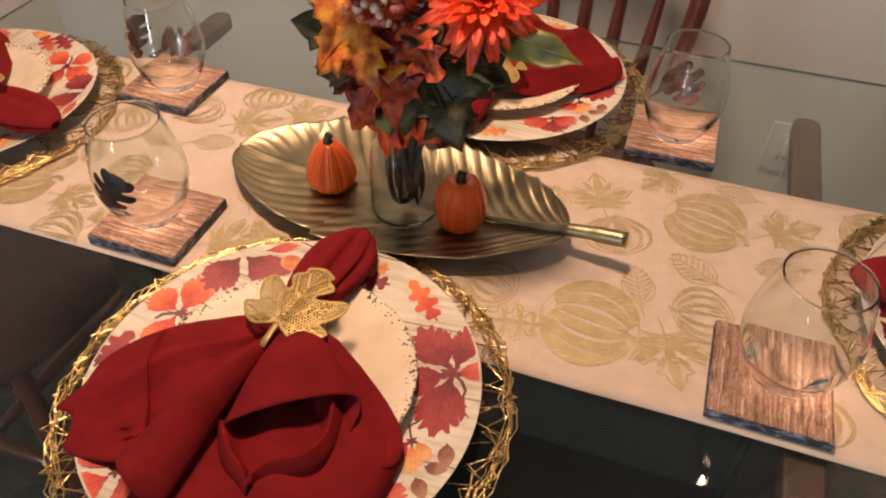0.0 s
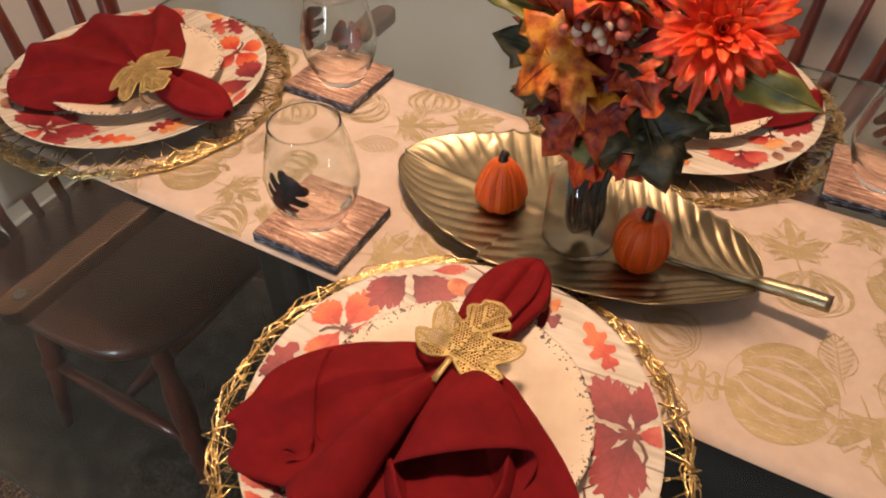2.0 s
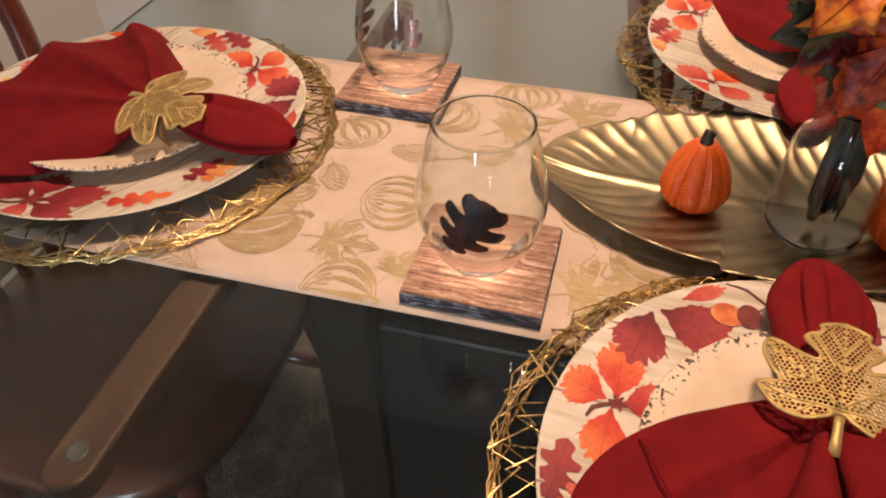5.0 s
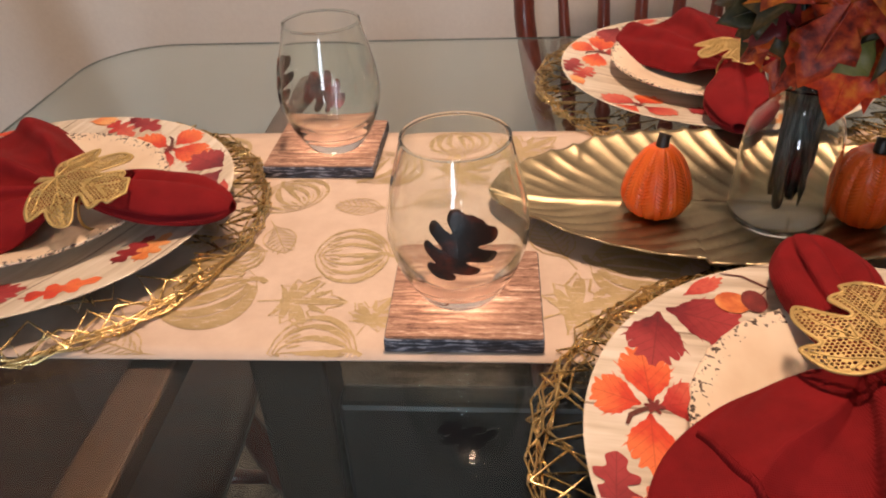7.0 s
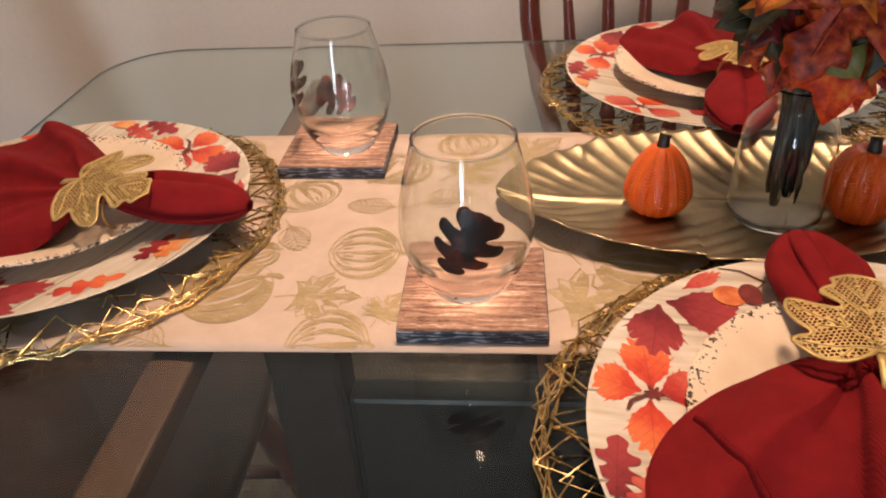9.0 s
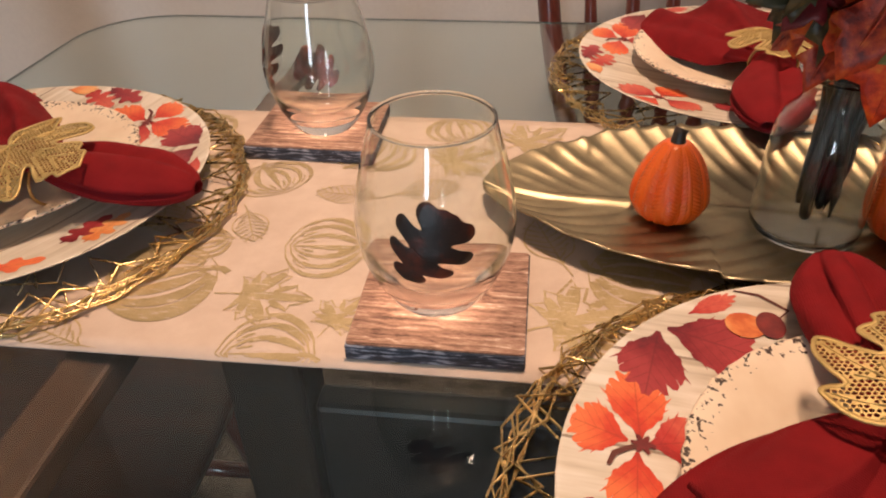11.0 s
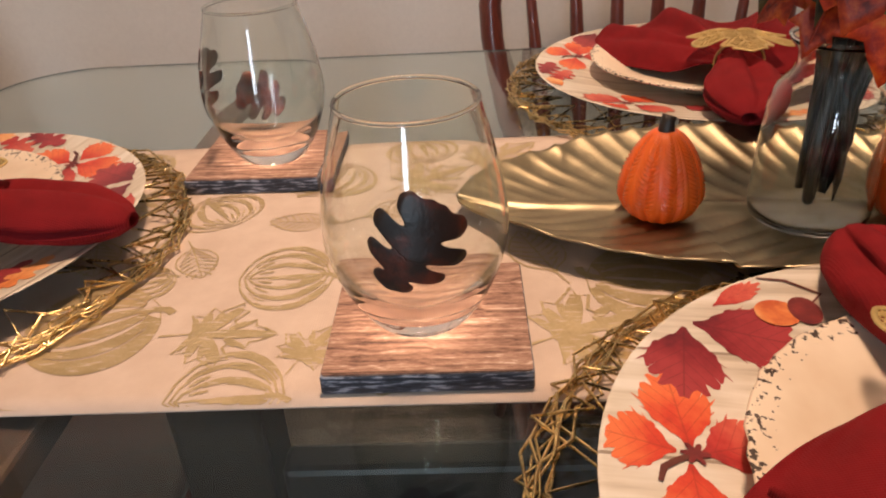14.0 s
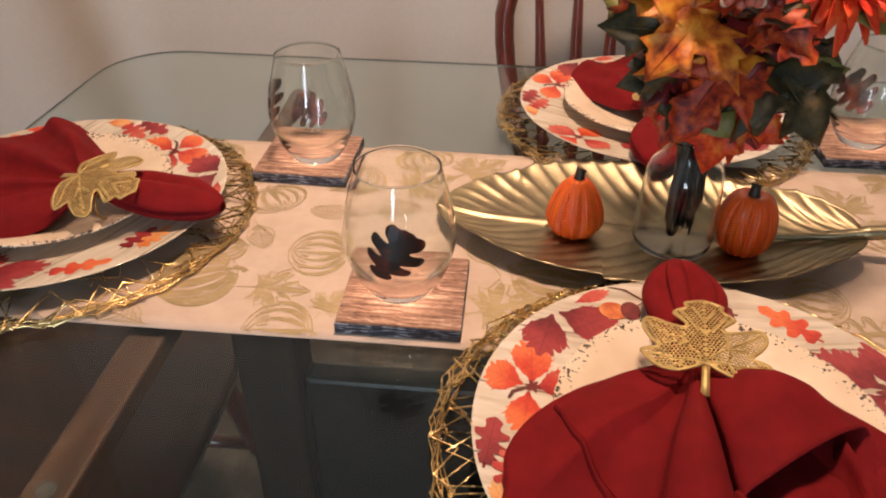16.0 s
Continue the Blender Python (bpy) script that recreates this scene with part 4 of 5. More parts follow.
def charger_plate():
    c = thing("dinner_plate", pose(0, 0, 0), "large melamine plate printed with autumn leaves on whitewashed planks", "plate", "printed dinner plates")
    lathe("plate_face", [(r, z) for r, z in PLATE] + [(0.1611, 0.0165), (0.1620, 0.0159)], M["plate"], c, "", 96)
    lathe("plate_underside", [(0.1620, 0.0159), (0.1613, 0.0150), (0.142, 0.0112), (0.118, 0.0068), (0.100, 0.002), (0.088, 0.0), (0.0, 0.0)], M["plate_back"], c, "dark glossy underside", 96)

    lifts = iter(range(1, 400))

    def lay(px, py, lift):
        r = math.hypot(px, py)
        if r > 0.1600:
            px, py, r = px * 0.1600 / r, py * 0.1600 / r, 0.1600
        return px, py, plate_z(r) + lift

    def printed(half, x0, y0, x1, y1, width, mat):
        """A leaf print from its base to its tip."""
        lift = 0.0002 + 0.000014 * next(lifts)
        dx, dy = x1 - x0, y1 - y0
        long = math.hypot(dx, dy)
        dx, dy = dx / long, dy / long
        broad = width / (2 * max(x for x, _ in half))
        pts, faces = leaf_grid(half, 6)
        verts = [lay(x0 + v * long * dx + u * broad * dy, y0 + v * long * dy - u * broad * dx, lift) for u, v in pts]
        ob = solid("printed_leaf", verts, faces, mat, c, "", False)
        uv = ob.data.uv_layers.new(name="leaf")
        for k, loop in enumerate(ob.data.loops):
            uv.data[k].uv = pts[loop.vertex_index]

    def stroke(points, width, mat):
        vv, ff = [], []
        strip(points, width, vv, ff)
        lift = 0.0002 + 0.000014 * next(lifts)
        solid("printed_stalk", [lay(x, y, lift) for x, y, _ in vv], ff, mat, c)

    for half, x0, y0, x1, y1, width, mat in (
        (CREEPER, -0.128, 0.035, -0.156, 0.043, 0.036, "orange"), (CREEPER, -0.122, 0.037, -0.122, 0.080, 0.036, "orange"), (CREEPER, -0.124, 0.029, -0.128, -0.012, 0.033, "orange"), (CREEPER, -0.119, 0.034, -0.084, 0.046, 0.034, "red"),
        (CREEPER, -0.106, 0.110, -0.117, 0.066, 0.042, "burgundy"), (CREEPER, -0.101, 0.113, -0.054, 0.101, 0.046, "burgundy"), (CREEPER, -0.088, 0.126, -0.060, 0.144, 0.014, "red"),
        (OAK, 0.097, 0.101, 0.057, 0.138, 0.023, "orange"), (OAK, 0.040, 0.128, -0.002, 0.128, 0.024, "burgundy"), (OAK, 0.034, 0.144, -0.008, 0.140, 0.022, "amber"),
        (CREEPER, 0.124, 0.056, 0.084, 0.090, 0.044, "burgundy"), (CREEPER, 0.129, 0.057, 0.130, 0.104, 0.032, "burgundy"), (CREEPER, 0.131, 0.053, 0.158, 0.062, 0.022, "red"), (CREEPER, 0.128, 0.048, 0.132, -0.008, 0.050, "burgundy"), (CREEPER, 0.123, 0.050, 0.090, 0.030, 0.036, "burgundy"),
        (CREEPER, 0.120, -0.020, 0.128, -0.044, 0.022, "amber"), (CREEPER, 0.117, -0.018, 0.104, -0.040, 0.026, "red"), (CREEPER, 0.122, -0.016, 0.138, -0.030, 0.014, "amber"),
        (BEECH, 0.146, -0.012, 0.152, -0.034, 0.013, "umber"), (BEECH, 0.136, -0.036, 0.154, -0.034, 0.011, "umber"), (BEECH, 0.133, -0.046, 0.146, -0.062, 0.012, "umber"),
        (CREEPER, 0.106, -0.070, 0.120, -0.098, 0.040, "burgundy"), (CREEPER, 0.100, -0.068, 0.080, -0.094, 0.040, "red"), (CREEPER, 0.104, -0.064, 0.134, -0.070, 0.034, "red"),
        (OAK, 0.070, -0.118, 0.036, -0.142, 0.026, "amber"), (CREEPER, 0.008, -0.122, 0.030, -0.092, 0.038, "burgundy"), (CREEPER, 0.004, -0.124, -0.026, -0.102, 0.040, "burgundy"), (CREEPER, 0.006, -0.128, 0.010, -0.156, 0.036, "red"),
        (CREEPER, -0.078, -0.114, -0.112, -0.100, 0.040, "red"), (CREEPER, -0.074, -0.110, -0.060, -0.076, 0.036, "orange"), (CREEPER, -0.078, -0.122, -0.098, -0.150, 0.036, "orange"), (CREEPER, -0.070, -0.120, -0.040, -0.136, 0.036, "red"),
        (OAK, -0.152, -0.044, -0.146, 0.000, 0.026, "burgundy"), (OAK, -0.140, -0.058, -0.128, -0.018, 0.024, "red"), (CREEPER, -0.132, -0.078, -0.146, -0.054, 0.020, "amber"),
    ):
        printed(half, x0, y0, x1, y1, width, M[mat])
    stroke([(-0.121, 0.034), (-0.129, 0.030), (-0.135, 0.026), (-0.138, 0.019)], 0.0030, M["umber"])
    stroke([(0.126, 0.053), (0.138, 0.046), (0.144, 0.038), (0.144, 0.030)], 0.0030, M["umber"])
    stroke([(-0.040, 0.128), (-0.032, 0.136), (-0.046, 0.146), (-0.060, 0.148)], 0.0020, M["umber"])
    stroke([(0.118, -0.016), (0.112, -0.004), (0.118, 0.002)], 0.0022, M["umber"])
    for cx, cy, r in ((-0.121, 0.034, 0.0062), (0.127, 0.052, 0.0100), (0.119, -0.017, 0.005), (0.104, -0.066, 0.006), (0.006, -0.124, 0.006), (-0.076, -0.116, 0.006)):
        # the dark bleeding heart of a cluster, drawn out between the leaves
        pts = [(cx, cy)] + [(cx + r * (0.45 + 0.55 * math.cos(q * 2.5) ** 2) * math.cos(2 * math.pi * q / 30), cy + r * (0.45 + 0.55 * math.cos(q * 2.5) ** 2) * math.sin(2 * math.pi * q / 30)) for q in range(30)]
        lift = 0.0002 + 0.000014 * next(lifts)
        solid("printed_heart", [lay(x, y, lift) for x, y in pts], [(0, 1 + q, 1 + (q + 1) % 30) for q in range(30)], M["vein"], c, "dark heart where printed leaves meet")
    acorn = [(-0.058 + 0.011 * math.cos(q / 3), 0.122 + 0.009 * math.sin(q / 3)) for q in range(19)]
    solid("printed_acorn", [lay(x, y, 0.00100) for x, y in acorn], [tuple(range(19))], M["nut"], c, "orange acorn print", False)
    cap = [(-0.044 + 0.008 * math.cos(q / 3), 0.124 + 0.0095 * math.sin(q / 3)) for q in range(19)]
    solid("printed_cap", [lay(x, y, 0.00102) for x, y in cap], [tuple(range(19))], M["vein"], c, "dark acorn cap print", False)
    return c


SALAD = [(0.0, 0.0045), (0.062, 0.0045), (0.070, 0.0062), (0.078, 0.0105), (0.094, 0.0165), (0.106, 0.0195), (0.1085, 0.0200), (0.1096, 0.0192), (0.1085, 0.0178), (0.094, 0.0138), (0.078, 0.0070), (0.066, 0.0008), (0.060, 0.0), (0.0, 0.0)]


def salad_plate():
    c = thing("salad_plate", pose(0, 0, 0), "cream salad plate with a dark speckled rim", "plate", "cream salad plates")
    verts, faces = lathe_data(SALAD, 96)
    for i, (x, y, z) in enumerate(verts):
        r, a = math.hypot(x, y), math.atan2(y, x)
        if r > 0.09:
            k = 1 + 0.006 * math.sin(a * 41) * (r - 0.09) / 0.02 + 0.003 * math.sin(a * 23 + 1)
            verts[i] = (x * k, y * k, z)
    solid("plate_body", verts, faces, M["salad"], c)
    return c


def napkin(full=True):
    """A gathered napkin: a loop towards +y, a pleated fan towards -y; the origin is the place where the ring holds it."""
    c = thing("napkin", pose(0, 0, 0), "burgundy cloth napkin fanned out and gathered through a ring", "napkin", "burgundy napkins")
    # fan: a hem that doubles back on itself, drawn in to the ring; rows of angle, reach and height
    hem = smooth_line([
        (203, 0.052, 0.004), (206, 0.088, 0.004), (211, 0.122, 0.003), (219, 0.156, 0.005), (226, 0.172, 0.005), (229, 0.186, 0.004), (231, 0.193, 0.003), (233, 0.187, 0.001), (236, 0.190, -0.003), (240, 0.200, -0.007), (249, 0.183, -0.003), (255, 0.172, 0.005),
        (257, 0.176, 0.022), (263, 0.188, 0.034), (269, 0.194, 0.028), (272, 0.190, 0.014), (268, 0.182, 0.004), (270, 0.172, 0.000), (276, 0.150, 0.001),
        (277, 0.130, 0.008), (276, 0.121, 0.020), (283, 0.113, 0.028), (290, 0.108, 0.031), (297, 0.106, 0.032), (305, 0.105, 0.032), (313, 0.106, 0.031), (320, 0.109, 0.029), (325, 0.112, 0.024),
        (324, 0.119, 0.017), (316, 0.130, 0.006), (310, 0.142, 0.000), (318, 0.155, 0.000), (326, 0.164, 0.001), (332, 0.150, 0.005), (335, 0.126, 0.009), (338, 0.090, 0.012)], 6)
    if not full:
        hem = smooth_line([(212, 0.070, -0.007), (216, 0.125, -0.008), (222, 0.172, 0.001), (229, 0.176, 0.014), (234, 0.180, 0.004), (241, 0.188, 0.000), (250, 0.190, 0.010), (256, 0.184, 0.019), (262, 0.188, 0.006), (270, 0.190, 0.001), (280, 0.186, 0.012), (287, 0.182, 0.020), (292, 0.186, 0.006), (300, 0.184, 0.001), (309, 0.176, 0.012), (315, 0.172, 0.004), (321, 0.160, 0.001), (327, 0.120, -0.008), (330, 0.070, -0.007)], 6)
    verts, faces, nu, nv = [], [], len(hem) - 1, 26
    for i, h in enumerate(hem):
        s = i / nu
        for j in range(nv + 1):
            t = j / nv
            spread = 0.50 + 0.50 * min(1.0, t * 2.2) ** 0.8
            ang = radians(272 + (h.x - 272) * spread)
            r = 0.006 + (h.y - 0.006) * t
            puff = (0.012 if full else 0.006) * math.sin(math.pi * min(1, t * 1.05)) ** 2.4
            z = 0.005 * (1 - t) + 0.002 + 0.006 * (1 - t) ** (1.3 + 1.6 * max(0.0, 1 - 5 * s)) + h.z * min(1.0, t * 1.5) ** 0.9 + puff * (0.6 + 0.4 * math.sin(s * 9)) * min(1.0, 0.2 + 4.5 * s)
            z += 0.0020 * noise.noise(Vector((s * 14, t * 6, 2))) * t
            r += 0.003 * noise.noise(Vector((s * 9, t * 3, 7))) * t
            verts.append((r * math.cos(ang), r * math.sin(ang), z))
    for i in range(nu):
        for j in range(nv):
            a = i * (nv + 1) + j
            faces.append((a, a + nv + 1, a + nv + 2, a + 1))
    solid("fan", verts, faces, M["napkin"], c, "", thick=0.0014)
    if full:
        # a narrow tuck that stands up from the fan, with a deep slot along it
        tuck = smooth_line([(-0.093, -0.058, 0.0), (-0.085, -0.078, 0.4), (-0.070, -0.106, 0.8), (-0.056, -0.126, 1.0), (-0.046, -0.142, 1.0)], 6)
        rows = ((-0.016, -0.003), (-0.010, 0.0015), (-0.0040, 0.0062), (0.0008, 0.0060), (-0.0050, 0.0030), (-0.0040, -0.0008), (0.0052, -0.0012), (0.0062, 0.0056), (0.0095, 0.0062), (0.0175, -0.0030))
        tv, tf = [], []
        for k, q in enumerate(tuck):
            ahead = (tuck[min(k + 1, len(tuck) - 1)] - tuck[max(k - 1, 0)]).normalized()
            lie = max(v[2] for v in sorted(verts, key=lambda v: (v[0] - q.x) ** 2 + (v[1] - q.y) ** 2)[:4])
            grow = 0.8 + 0.7 * q.z
            fade = (k / (len(tuck) - 1)) ** 3
            tv += [(q.x - ahead.y * d * grow, q.y + ahead.x * d * grow, lie + 0.0010 - 0.0025 * fade + h * (0.5 + 0.7 * q.z) * (1 - fade)) for d, h in rows]
        for k in range(len(tuck) - 1):
            tf += [(k * 10 + j, k * 10 + 10 + j, k * 10 + 11 + j, k * 10 + j + 1) for j in range(9)]
        solid("tuck", tv, tf, M["napkin"], c, "narrow standing fold")
    if full:
        # flat under layer
        verts, faces, nu, nv = [], [], 60, 14
        for i in range(nu + 1):
            s = i / nu
            ang = radians(262 + 68 * s)
            reach = 0.160 + 0.045 * math.cos(math.pi * 0.5 * s) ** 0.6 + 0.006 * math.sin(s * 11)
            for j in range(nv + 1):
                t = j / nv
                r = 0.012 + (reach - 0.012) * t
                z = 0.012 - 0.006 * t - 0.010 * max(0.0, t - 0.86) / 0.14 + 0.003 * math.sin(s * 17) * t * (1 - t) * 3
                verts.append((r * math.cos(ang), r * math.sin(ang), z))
        for i in range(nu):
            for j in range(nv):
                a = i * (nv + 1) + j
                faces.append((a, a + nv + 1, a + nv + 2, a + 1))
        solid("under_fold", verts, faces, M["napkin"], c, "", thick=0.0013)
        # the lower lip of the open pleat
        lip = smooth_line([(0.0080, -0.1180, 0.023), (0.0251, -0.1349, 0.022), (0.0416, -0.1440, 0.021), (0.0515, -0.1525, 0.018), (0.0510, -0.1440, 0.019), (0.0600, -0.1300, 0.021), (0.0790, -0.1190, 0.024), (0.0840, -0.0970, 0.022), (0.0770, -0.0720, 0.026)], 6)
        heart = Vector((0.048, -0.100))
        verts, faces, rows = [], [], ((0.009, -0.016), (0.005, -0.010), (0.001, -0.001), (-0.001, 0.0), (-0.003, -0.007), (-0.006, -0.014), (-0.014, -0.017))
        for p in lip:
            away = (Vector((p.x, p.y)) - heart).normalized()
            for d, down in rows:
                verts.append((p.x + away.x * d, p.y + away.y * d, p.z + down))
        for i in range(len(lip) - 1):
            for j in range(len(rows) - 1):
                a = i * len(rows) + j
                faces.append((a, a + len(rows), a + len(rows) + 1, a + 1))
        solid("pleat_lip", verts, faces, M["napkin"], c, "", thick=0.0012)
    # loop: a folded tube that swells and closes at its tip
    verts, faces, nu, nv = [], [], 72, 26
    for j in range(nv + 1):
        t = j / nv
        y = 0.128 * t - 0.010
        half = 0.012 + 0.019 * math.sin(math.pi * min(1, t * 0.84)) ** 1.1
        high = 0.011 + 0.005 * math.sin(math.pi * t * 0.9)
        if t > 0.70:
            close = max(0.0, 1 - ((t - 0.70) / 0.30) ** 2.1)
            half *= 0.34 + 0.66 * close ** 0.55
            high *= 0.40 + 0.60 * close ** 0.6
        for i in range(nu):
            a = 2 * math.pi * i / nu
            crease = 1.0
            for at, depth, wide in (((1.20, 0.52, 0.20), (2.10, 0.34, 0.14), (0.45, 0.20, 0.14)) if full else ((1.75, 0.42, 0.26), (-0.25, 0.35, 0.18))):
                d = a - at - 0.25 * t
                crease -= depth * math.exp(-(d / wide) ** 2) * math.sin(math.pi * min(1, t * 0.95 + 0.05)) ** 0.5
            rr = crease + 0.07 * noise.noise(Vector((math.cos(a) * 2.5, math.sin(a) * 2.5, t * 4)))
            x = half * math.cos(a) * rr
            z = 0.014 + high * math.sin(a) * rr - 0.006 * t * t
            verts.append((x + 0.004 * t, y, z))
    for j in range(nv):
        for i in range(nu):
            k = (i + 1) % nu
            faces.append((j * nu + i, j * nu + k, (j + 1) * nu + k, (j + 1) * nu + i))
    # the rolled end, hollow
    last = verts[nv * nu:]
    mid = sum((Vector(v) for v in last), Vector()) / nu
    for shrink, back in ((0.80, -0.002), (0.62, 0.004), (0.45, 0.016), (0.25, 0.026)):
        base = len(verts) - nu
        verts += [tuple(mid + (Vector(v) - mid) * shrink - Vector((0, back, 0))) for v in last]
        for i in range(nu):
            k = (i + 1) % nu
            faces.append((base + i, base + k, base + nu + k, base + nu + i))
    faces.append(tuple(range(len(verts) - nu, len(verts))))
    solid("loop", verts, faces, M["napkin"], c)
    return c


def near_lines(x, y, lines):
    """The distance from a point to the nearest of some line pieces."""
    best = 9.0
    for (ax, ay), (bx, by) in lines:
        dx, dy = bx - ax, by - ay
        t = min(1.0, max(0.0, ((x - ax) * dx + (y - ay) * dy) / (dx * dx + dy * dy + 1e-12)))
        best = min(best, math.hypot(x - ax - t * dx, y - ay - t * dy))
    return best


def within_outline(x, y, lines):
    hit = False
    for (ax, ay), (bx, by) in lines:
        if (ay > y) != (by > y) and x < ax + (y - ay) / (by - ay) * (bx - ax):
            hit = not hit
    return hit


LEAF_VEINS = [((0, 0.02), (0.0, 0.96)), ((0, 0.06), (0.30, 0.32)), ((0.30, 0.32), (0.58, 0.58)), ((0, 0.04), (0.30, 0.04)), ((0.30, 0.04), (0.58, 0.12)), ((0, 0.40), (0.14, 0.60)), ((0.14, 0.60), (0.24, 0.76)), ((0.20, 0.23), (0.42, 0.30)), ((0.20, 0.23), (0.24, 0.42)), ((0.20, 0.04), (0.32, -0.07)), ((0, 0.66), (0.13, 0.84))]


def napkin_ring():
    c = thing("napkin_ring", pose(0, 0, 0), "gold napkin ring with a pierced metal maple leaf", "napkin ring", "gold leaf napkin rings")
    pts = [(0.0205 * math.cos(2 * math.pi * i / 28), 0.0, 0.023 + 0.0185 * math.sin(2 * math.pi * i / 28)) for i in range(28)]
    tube("band", pts, 0.0012, M["ring_plain"], c, "", 6, True)
    size = 0.068

    def drape(x, y, lift=0.0):
        u, v = x * size * 0.93, (y - 0.48) * size
        return u, v, 0.0440 + lift - 2.4 * u * u - 1.2 * v * v + 0.0010 * math.sin(abs(u) * 160)

    ring_ = outline(FILIGREE)
    edge = list(zip(ring_, ring_[1:] + ring_[:1]))
    veins = LEAF_VEINS + [((-a[0], a[1]), (-b[0], b[1])) for a, b in LEAF_VEINS if b[0] > 0]
    # honeycomb of uneven holes; solid along the veins
    pitch, verts, faces, known = 0.0400, [], [], {}

    def corner(x, y):
        key = (round(x, 4), round(y, 4))
        if key not in known:
            known[key] = len(verts)
            jx, jy = noise.noise(Vector((x * 61, y * 61, 1))), noise.noise(Vector((x * 61, y * 61, 5)))
            verts.append(drape(x + 0.012 * jx, y + 0.012 * jy))
        return known[key]

    for row in range(-6, 32):
        for col in range(-18, 19):
            x, y = pitch * (col + 0.5 * (row % 2)), pitch * 0.8660254 * row
            if abs(x) > 0.68 or not within_outline(x, y, edge):
                continue
            gap = near_lines(x, y, edge)
            if gap < 0.022:
                continue
            ids = [corner(x + pitch * 0.57735 * math.sin(k * math.pi / 3), y + pitch * 0.57735 * math.cos(k * math.pi / 3)) for k in range(6)]
            if gap < 0.036 or near_lines(x, y, veins) < 0.018:
                faces.append(tuple(reversed(ids)))
                continue
            heart = sum((Vector(verts[i]) for i in ids), Vector()) / 6
            share = 0.74 + 0.12 * noise.noise(Vector((x * 40, y * 40, 9)))
            base = len(verts)
            verts += [tuple(heart + (Vector(verts[i]) - heart) * share) for i in ids]
            faces += [(ids[k], base + k, base + (k + 1) % 6, ids[(k + 1) % 6]) for k in range(6)]
    solid("leaf", verts, faces, M["ring"], c, "pierced gold filigree leaf", False, thick=0.0007)
    # flat border and raised veins
    n, verts = len(ring_), []
    for i, (x, y) in enumerate(ring_):
        (ax, ay), (bx, by) = ring_[i - 1], ring_[(i + 1) % n]
        d = math.hypot(bx - ax, by - ay) + 1e-9
        verts += [drape(x, y, 0.0001), drape(x - (by - ay) / d * 0.036, y + (bx - ax) / d * 0.036, 0.0001)]
    solid("leaf_rim", verts, [(2 * i, 2 * ((i + 1) % n), 2 * ((i + 1) % n) + 1, 2 * i + 1) for i in range(n)], M["ring"], c, "plain smooth gold border", True, thick=0.0009)
    vv, ff = [], []
    for (ax, ay), (bx, by) in veins:
        tube_data([drape(ax + (bx - ax) * q / 4, ay + (by - ay) * q / 4, 0.0001) for q in range(5)], [0.0009 - 0.0006 * math.hypot(bx, by - 0.05) * 0.8 for q in range(5)], 5, False, vv, ff)
    solid("leaf_vein", vv, ff, M["ring"], c)
    verts = []
    for y, w, z in ((0.02, 0.0028, 0.0425), (-0.08, 0.0024, 0.0410), (-0.20, 0.0026, 0.0388), (-0.32, 0.0030, 0.0362)):
        v = (y - 0.48) * size
        verts += [(-w + 0.0012 * y, v, z), (w + 0.0012 * y, v, z)]
    solid("leaf_stalk", verts, [(2 * i, 2 * i + 2, 2 * i + 3, 2 * i + 1) for i in range(3)], M["ring"], c, "flat gold stalk", True, thick=0.0010)
    return c


# place, turn, turn of the plate's print, napkin's offset and skew, ring's offset, drop, tilt and yaw
SETTINGS = [
    (0.028, -0.256, 0, 0, -0.013, 0.052, -3, 0.006, 0.004, -0.0100, -2, -6),
    (-0.558, -0.008, -90, -112, 0.016, 0.062, -6, 0.020, 0.020, -0.009, 13, -12),
    (0.054, 0.275, 180, -10, -0.004, 0.072, -12, 0.0, 0.0, -0.008, 0, 6),
    (0.640, 0.012, 90, 60, 0.0, 0.055, 0, 0.0, 0.0, -0.008, 0, 0),
]
made = [wire_mat(), charger_plate(), salad_plate(), napkin(), napkin_ring()]
plain_napkin = napkin(False)
Z0 = CLOTH
HEIGHTS = [Z0, Z0 + MAT_TOP, Z0 + MAT_TOP + 0.0042, Z0 + MAT_TOP + 0.0205, Z0 + MAT_TOP + 0.0205]
for n, (sx, sy, turn, spin, nx, ny, skew, rx, ry, rz, tilt, yaw) in enumerate(SETTINGS):
    for ob, z in zip(made, HEIGHTS):
        m = pose(sx, sy, z, 0, 0, spin if ob is made[1] else turn)
        if ob is made[3]:
            m = m @ pose(nx, ny, 0, 0, 0, skew)
        elif ob is made[4]:
            m = m @ pose(nx, ny, 0, 0, 0, skew) @ pose(rx, ry, rz + 0.022, 0, tilt, yaw) @ pose(0, 0, -0.022)
        if n == 1 and ob is made[3]:
            plain_napkin.matrix_basis = m
        elif n:
            copy_thing(plain_napkin if ob is made[3] else ob, m)
        else:
            ob.matrix_basis = m


